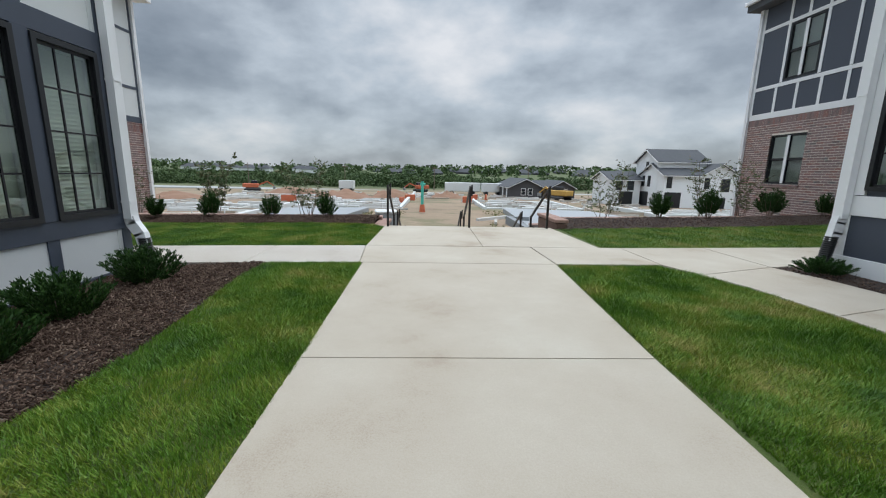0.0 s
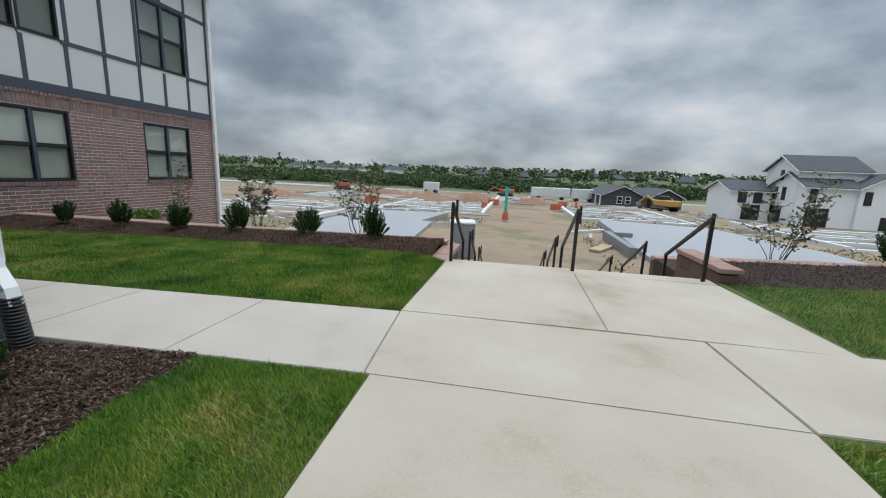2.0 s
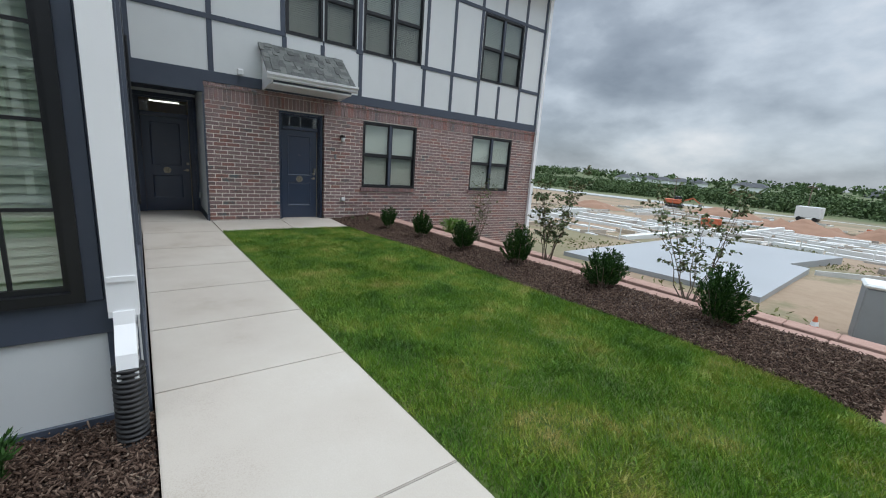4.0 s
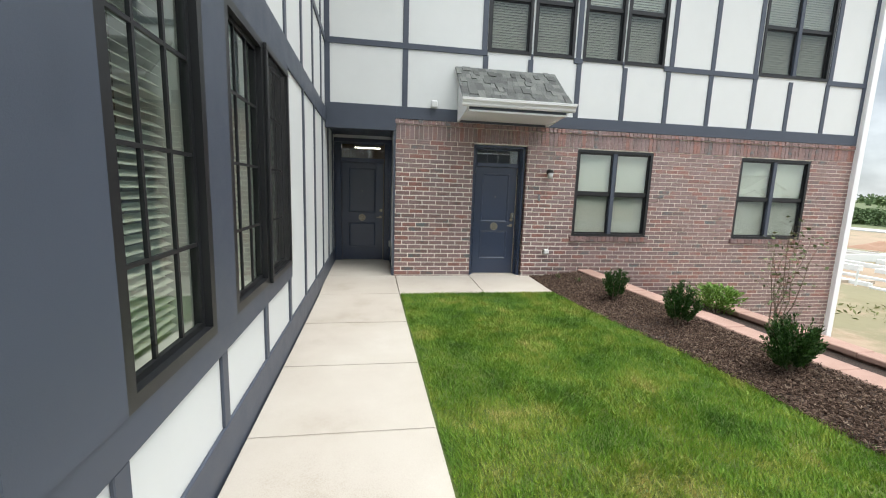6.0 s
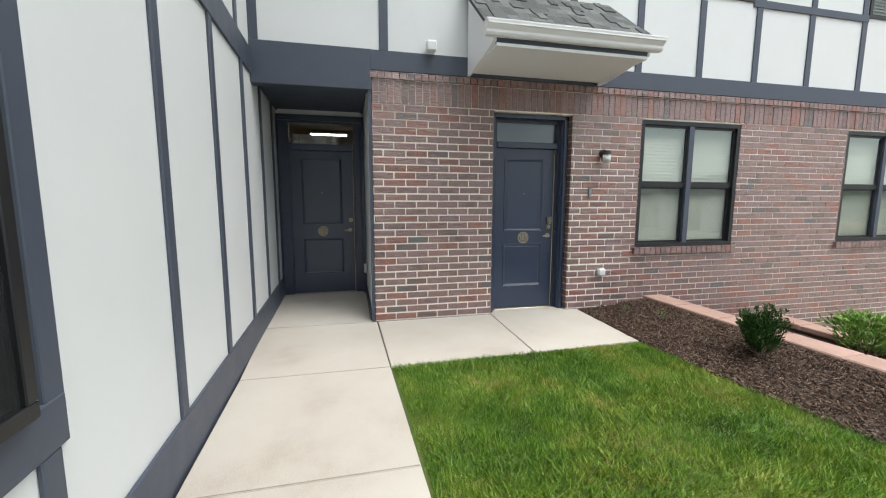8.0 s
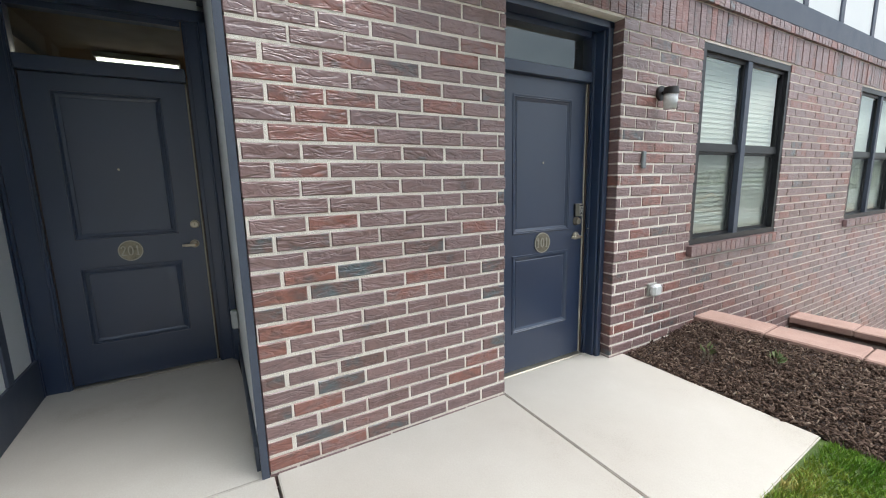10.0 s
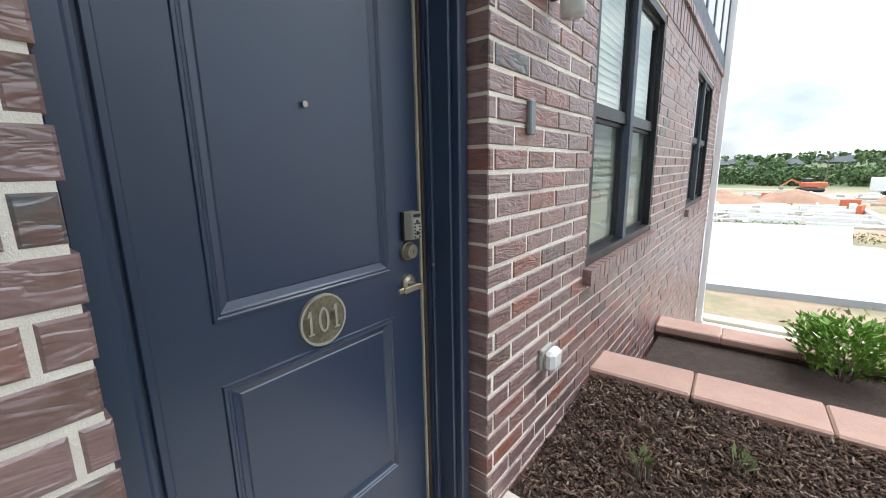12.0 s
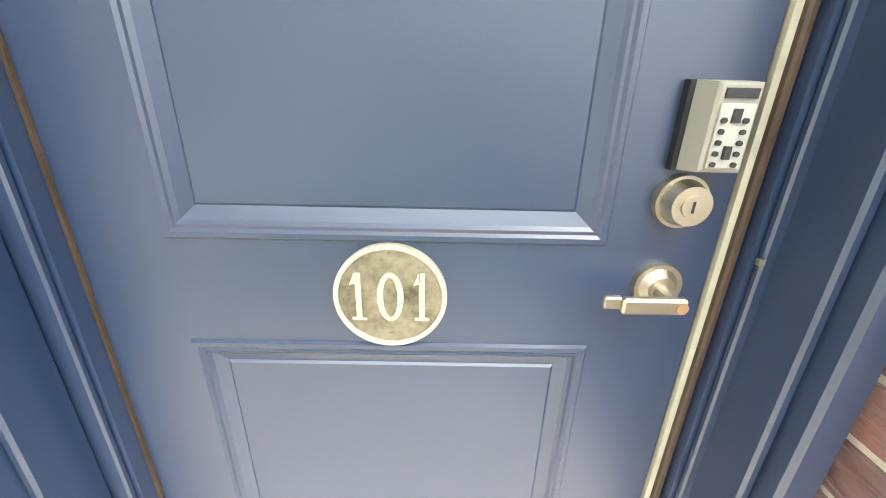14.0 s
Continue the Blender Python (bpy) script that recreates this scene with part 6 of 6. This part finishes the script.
# road, meadow edge and utility poles
solid("road", prism([(-190, 128), (60, 118), (60, 126), (-190, 142)], lambda x, y: low_z(x, y) - 0.3, lambda x, y: low_z(x, y) + 0.12), M["road"], "pale grey road behind the building site", "road", "structure")
for i, x in enumerate((-60, -28, 2, 34, 64)):
    p = empty("utility_pole", pose(x, 138, low_z(x, 138)), "wooden utility pole beside the road", "utility pole", "utility poles")
    bm = bmesh.new()
    tube(bm, (0, 0, -0.3), (0, 0, 8.0), 0.16, 8, 0.1)
    part("pole", bm, M["bark"], p)
    part("crossarm", boxes((-1.0, 1.0, -0.08, 0.08, 7.2, 7.4)), M["bark"], p)


def cards(name, points, sizes, mat, label, category, squash=0.8):
    """Loose leaf clumps: one bent quad each, turned at random."""
    n = len(points)
    rng = np.random.default_rng(7)
    a = rng.normal(size=(n, 3))
    a /= np.linalg.norm(a, axis=1)[:, None]
    b = np.cross(a, rng.normal(size=(n, 3)))
    b /= np.linalg.norm(b, axis=1)[:, None]
    s = sizes[:, None]
    quad = np.stack([points - a * s, points - b * s * squash, points + a * s, points + b * s * squash], 1).reshape(-1, 3)
    me = bpy.data.meshes.new(name)
    me.vertices.add(4 * n)
    me.vertices.foreach_set("co", quad.astype(np.float32).ravel())
    me.loops.add(4 * n)
    me.loops.foreach_set("vertex_index", np.arange(4 * n, dtype=np.int32))
    me.polygons.add(n)
    me.polygons.foreach_set("loop_start", np.arange(0, 4 * n, 4, dtype=np.int32))
    me.update(calc_edges=True)
    me.materials.append(M[mat])
    return tagged(new(name, me), label, category, "", "stuff")


def woods():
    rng = np.random.default_rng(11)
    pts, sizes = [], []
    for _ in range(2500):
        x = rng.uniform(-330, 330)
        y = rng.uniform(150, 215) + 0.06 * abs(x)
        if abs(x - 60) < 60 and rng.random() < 0.25:
            continue
        h = rng.uniform(2.4, 4.9) * (1.12 if x < 15 else 0.85) * (1.25 if x > 60 else 1.0) * (1.3 if rng.random() < 0.06 else 1.0)
        z = far_height(x, y) - 0.3
        w = h * rng.uniform(0.55, 0.95)
        k = 160
        t = rng.random(k) ** 0.8
        ang = rng.uniform(0, 2 * np.pi, k)
        rad = w * np.sqrt(rng.random(k)) * np.sqrt(np.clip(1.02 - t ** 2.2, 0, 1))
        pts.append(np.stack([x + rad * np.cos(ang), y + rad * np.sin(ang), z + h * (0.05 + 0.95 * t)], 1))
        sizes.append(rng.uniform(0.25, 0.48, k))
    cards("far_woods", np.concatenate(pts), np.concatenate(sizes), "wood_leaf", "belt of green trees behind the building site", "woods")
    pts, sizes = [], []
    for _ in range(900):
        x = rng.uniform(-800, 700)
        y = rng.uniform(330, 620)
        h = rng.uniform(4, 9)
        z = far_height(x, y)
        k = 26
        t = rng.random(k)
        ang = rng.uniform(0, 2 * np.pi, k)
        rad = h * 0.5 * np.sqrt(rng.random(k))
        pts.append(np.stack([x + rad * np.cos(ang), y + rad * np.sin(ang), z + h * t], 1))
        sizes.append(rng.uniform(0.9, 2.0, k))
    cards("ridge_woods", np.concatenate(pts), np.concatenate(sizes), "wood_leaf", "trees scattered over the distant ridge", "woods")


woods()
for i in range(34):
    x = -60 + i * 12.5 + random.uniform(-4, 4)
    y = random.uniform(360, 470)
    w, d = random.uniform(11, 15), random.uniform(9, 12)
    hz = far_height(x, y)
    hs = empty("ridge_house", pose(x, y, hz - 2.6), "distant suburban house with grey roof on the ridge", "house", "ridge houses")
    part("wall", boxes((0, w, 0, d, -3, 4.2)), M["siding_dark"] if i % 3 else M["grey"], hs)
    bm = bmesh.new()
    v = [bm.verts.new(p) for p in ((-0.6, -0.6, 4.2), (w + 0.6, -0.6, 4.2), (w + 0.6, d + 0.6, 4.2), (-0.6, d + 0.6, 4.2), (w * 0.3, d / 2, 8.0), (w * 0.7, d / 2, 8.0))]
    for f in ((0, 1, 5, 4), (1, 2, 5), (2, 3, 4, 5), (3, 0, 4), (3, 2, 1, 0)):
        bm.faces.new([v[k] for k in f])
    part("roof", bm, M["roof_dark"], hs)
for i in range(8):
    x = -230 + i * 17 + random.uniform(-4, 4)
    y = random.uniform(330, 400)
    hs = empty("ridge_house", pose(x, y, far_height(x, y)), "distant pale suburban house on the ridge", "house", "ridge houses")
    part("wall", boxes((0, 13, 0, 9, -3, 4.0)), M["siding_white"], hs)
    bm = bmesh.new()
    v = [bm.verts.new(p) for p in ((-0.6, -0.6, 4.0), (13.6, -0.6, 4.0), (13.6, 9.6, 4.0), (-0.6, 9.6, 4.0), (4, 4.5, 7.0), (9, 4.5, 7.0))]
    for f in ((0, 1, 5, 4), (1, 2, 5), (2, 3, 4, 5), (3, 0, 4), (3, 2, 1, 0)):
        bm.faces.new([v[k] for k in f])
    part("roof", bm, M["roof_dark"], hs)


# loose boards, pipes and offcuts over the site, and weeds between them
def site_litter():
    rng = random.Random(5)
    bm = bmesh.new()
    for _ in range(420):
        x, y = rng.uniform(-42, 32), rng.uniform(30, 105)
        if -3 < x < 6 and y < 70:
            continue
        if (-13 < x < -4 or 7 < x < 20) and y < 45:
            continue
        ln, w, h = rng.uniform(0.5, 4.5), rng.uniform(0.08, 0.35), rng.uniform(0.08, 0.4)
        box(bm, -ln / 2, ln / 2, -w / 2, w / 2, -0.05, h, m=pose(x, y, far_height(x, y), 0, 0, rng.choice((0, 90, 8, 80, 45)) + rng.uniform(-6, 6)))
    solid("site_litter", bm, M["litter"], "scattered boards, pipes and offcuts on the building site", "building debris", "stuff")


site_litter()
wr = np.random.default_rng(21)
wx, wy = wr.uniform(-16, 24, 16000), wr.uniform(18.5, 48, 16000)
keep = np.array([noise.noise((a * 0.16, b * 0.16, 4.0)) > 0.08 and not (-1.8 < a < 6.2 and b < 20.4) and not (-1.5 < a < 5.5) and not (-14 < a < -1.8 and b < 20.9) for a, b in zip(wx, wy)])
wx, wy = wx[keep], wy[keep]
cards("site_weeds", np.stack([wx, wy, np.array([far_height(a, b) for a, b in zip(wx, wy)]) + wr.uniform(0.0, 0.14, len(wx))], 1), wr.uniform(0.05, 0.14, len(wx)), "weed", "low olive-green weeds on bare ground", "weeds", 0.35)


# ---- grass blades and bark chips ----
def inside(pts, px, py):
    hit = np.zeros(len(px), bool)
    n = len(pts)
    for i in range(n):
        (x0, y0), (x1, y1) = pts[i], pts[(i + 1) % n]
        if y0 == y1:
            continue
        c = (y0 > py) != (y1 > py)
        hit ^= c & (px < (x1 - x0) * (py - y0) / (y1 - y0) + x0)
    return hit


def scatter(pts, density, rng, ymin=-50.0):
    xs, ys = [p[0] for p in pts], [max(p[1], ymin) for p in pts]
    n = int((max(xs) - min(xs)) * (max(ys) - min(ys)) * density)
    px, py = rng.uniform(min(xs), max(xs), n), rng.uniform(min(ys), max(ys), n)
    ok = inside(pts, px, py)
    return px[ok], py[ok]


def terrace_z(px):
    return 0.075 * np.clip((px + 7.5) / 7.0, 0, 1)


def field(px, py, size, seed):
    """Smooth random values from 0 to 1 over the ground, in cells of one size."""
    table = np.random.default_rng(seed).random((256, 256))
    gx, gy = px / size + 900.0, py / size + 900.0
    ix, iy = np.floor(gx).astype(int), np.floor(gy).astype(int)
    fx, fy = gx - ix, gy - iy
    fx, fy = fx * fx * (3 - 2 * fx), fy * fy * (3 - 2 * fy)
    t = lambda a, b: table[(ix + a) % 256, (iy + b) % 256]
    return (t(0, 0) * (1 - fx) + t(1, 0) * fx) * (1 - fy) + (t(0, 1) * (1 - fx) + t(1, 1) * fx) * fy


def grass(pts, density, rng, ymin):
    px, py = scatter(pts, density, rng, ymin)
    n = len(px)
    z = terrace_z(px) + 0.008
    ang = rng.uniform(0, 2 * np.pi, n)
    tuft, clump, sweep = field(px, py, 0.11, 1), field(px, py, 0.34, 2), field(px, py, 0.75, 3)
    h = rng.uniform(0.018, 0.046, n) * (0.5 + 0.55 * tuft + 0.5 * clump)
    w = rng.uniform(0.0022, 0.0042, n)
    lean = rng.uniform(0.2, 1.0, n) * h * (0.5 + 0.9 * clump)
    comb = 3.0 * sweep + 5.0 * clump + rng.normal(0, 1.5, n)
    base = np.stack([px, py, z], 1)
    side = np.stack([np.cos(ang) * w, np.sin(ang) * w, np.zeros(n)], 1)
    tip = base + np.stack([np.cos(comb) * lean, np.sin(comb) * lean, h], 1)
    tri = np.stack([base - side, base + side, tip], 1).reshape(-1, 3)
    me = bpy.data.meshes.new("grass")
    me.vertices.add(3 * n)
    me.vertices.foreach_set("co", tri.astype(np.float32).ravel())
    me.loops.add(3 * n)
    me.loops.foreach_set("vertex_index", np.arange(3 * n, dtype=np.int32))
    me.polygons.add(n)
    me.polygons.foreach_set("loop_start", np.arange(0, 3 * n, 3, dtype=np.int32))
    me.update(calc_edges=True)
    me.materials.append(M["blade"])
    return tagged(new("grass", me), "short mown green grass blades of the lawn", "grass", "", "stuff")


rng = np.random.default_rng(3)
grass(LAWNS["front_left"], 14000, rng, -5)
grass(LAWNS["back_left"], 14000, rng, -1.5)
grass(LAWNS["back_right"], 13000, rng, -1.5)
grass(LAWNS["front_right"], 3500, rng, -5)


def chips(pts, density, rng, ymin):
    px, py = scatter(pts, density, rng, ymin)
    n = len(px)
    z = terrace_z(px) + np.array([bed_climb(a, b) for a, b in zip(px, py)]) + rng.uniform(0.008, 0.04, n)
    ln, wd, th = 0.005 + 0.026 * rng.random(n) ** 2, rng.uniform(0.002, 0.006, n), rng.uniform(0.0015, 0.004, n)
    yaw, pit = rng.uniform(0, 2 * np.pi, n), rng.normal(0, 0.5, n)
    ux = np.stack([np.cos(yaw) * np.cos(pit), np.sin(yaw) * np.cos(pit), np.sin(pit)], 1)
    uy = np.stack([-np.sin(yaw), np.cos(yaw), rng.normal(0, 0.3, n)], 1)
    uz = np.cross(ux, uy)
    c = np.stack([px, py, z], 1)
    corner = [c + ux * (ln * a)[:, None] + uy * (wd * b)[:, None] + uz * (th * d)[:, None] for a, b, d in ((-1, -1, -1), (1, -0.6, -1), (0.8, 1, -1), (-0.9, 0.7, -1), (-1, -1, 1), (1, -0.6, 1), (0.8, 1, 1), (-0.9, 0.7, 1))]
    v = np.stack(corner, 1).reshape(-1, 3)
    f = np.array(((4, 5, 6, 7), (0, 1, 5, 4), (1, 2, 6, 5), (2, 3, 7, 6), (3, 0, 4, 7)), np.int32)
    idx = (np.arange(n, dtype=np.int32)[:, None, None] * 8 + f[None]).reshape(-1)
    me = bpy.data.meshes.new("bark_chips")
    me.vertices.add(8 * n)
    me.vertices.foreach_set("co", v.astype(np.float32).ravel())
    me.loops.add(len(idx))
    me.loops.foreach_set("vertex_index", idx)
    me.polygons.add(5 * n)
    me.polygons.foreach_set("loop_start", np.arange(0, 20 * n, 4, dtype=np.int32))
    me.update(calc_edges=True)
    me.materials.append(M["chip"])
    return tagged(new("bark_chips", me), "shredded dark bark chips of the planting bed", "mulch", "", "stuff")


chips(BEDS["left_wall_bed"], 6000, rng, -5)
chips(BEDS["left_bay_bed"], 5000, rng, 1.5)
chips(BEDS["right_wall_bed"], 700, rng, -5)
chips(BEDS["right_bay_bed"], 700, rng, 3)


# ---- bricks nearest the path, one by one ----
lay(brick_wall, near_bricks)
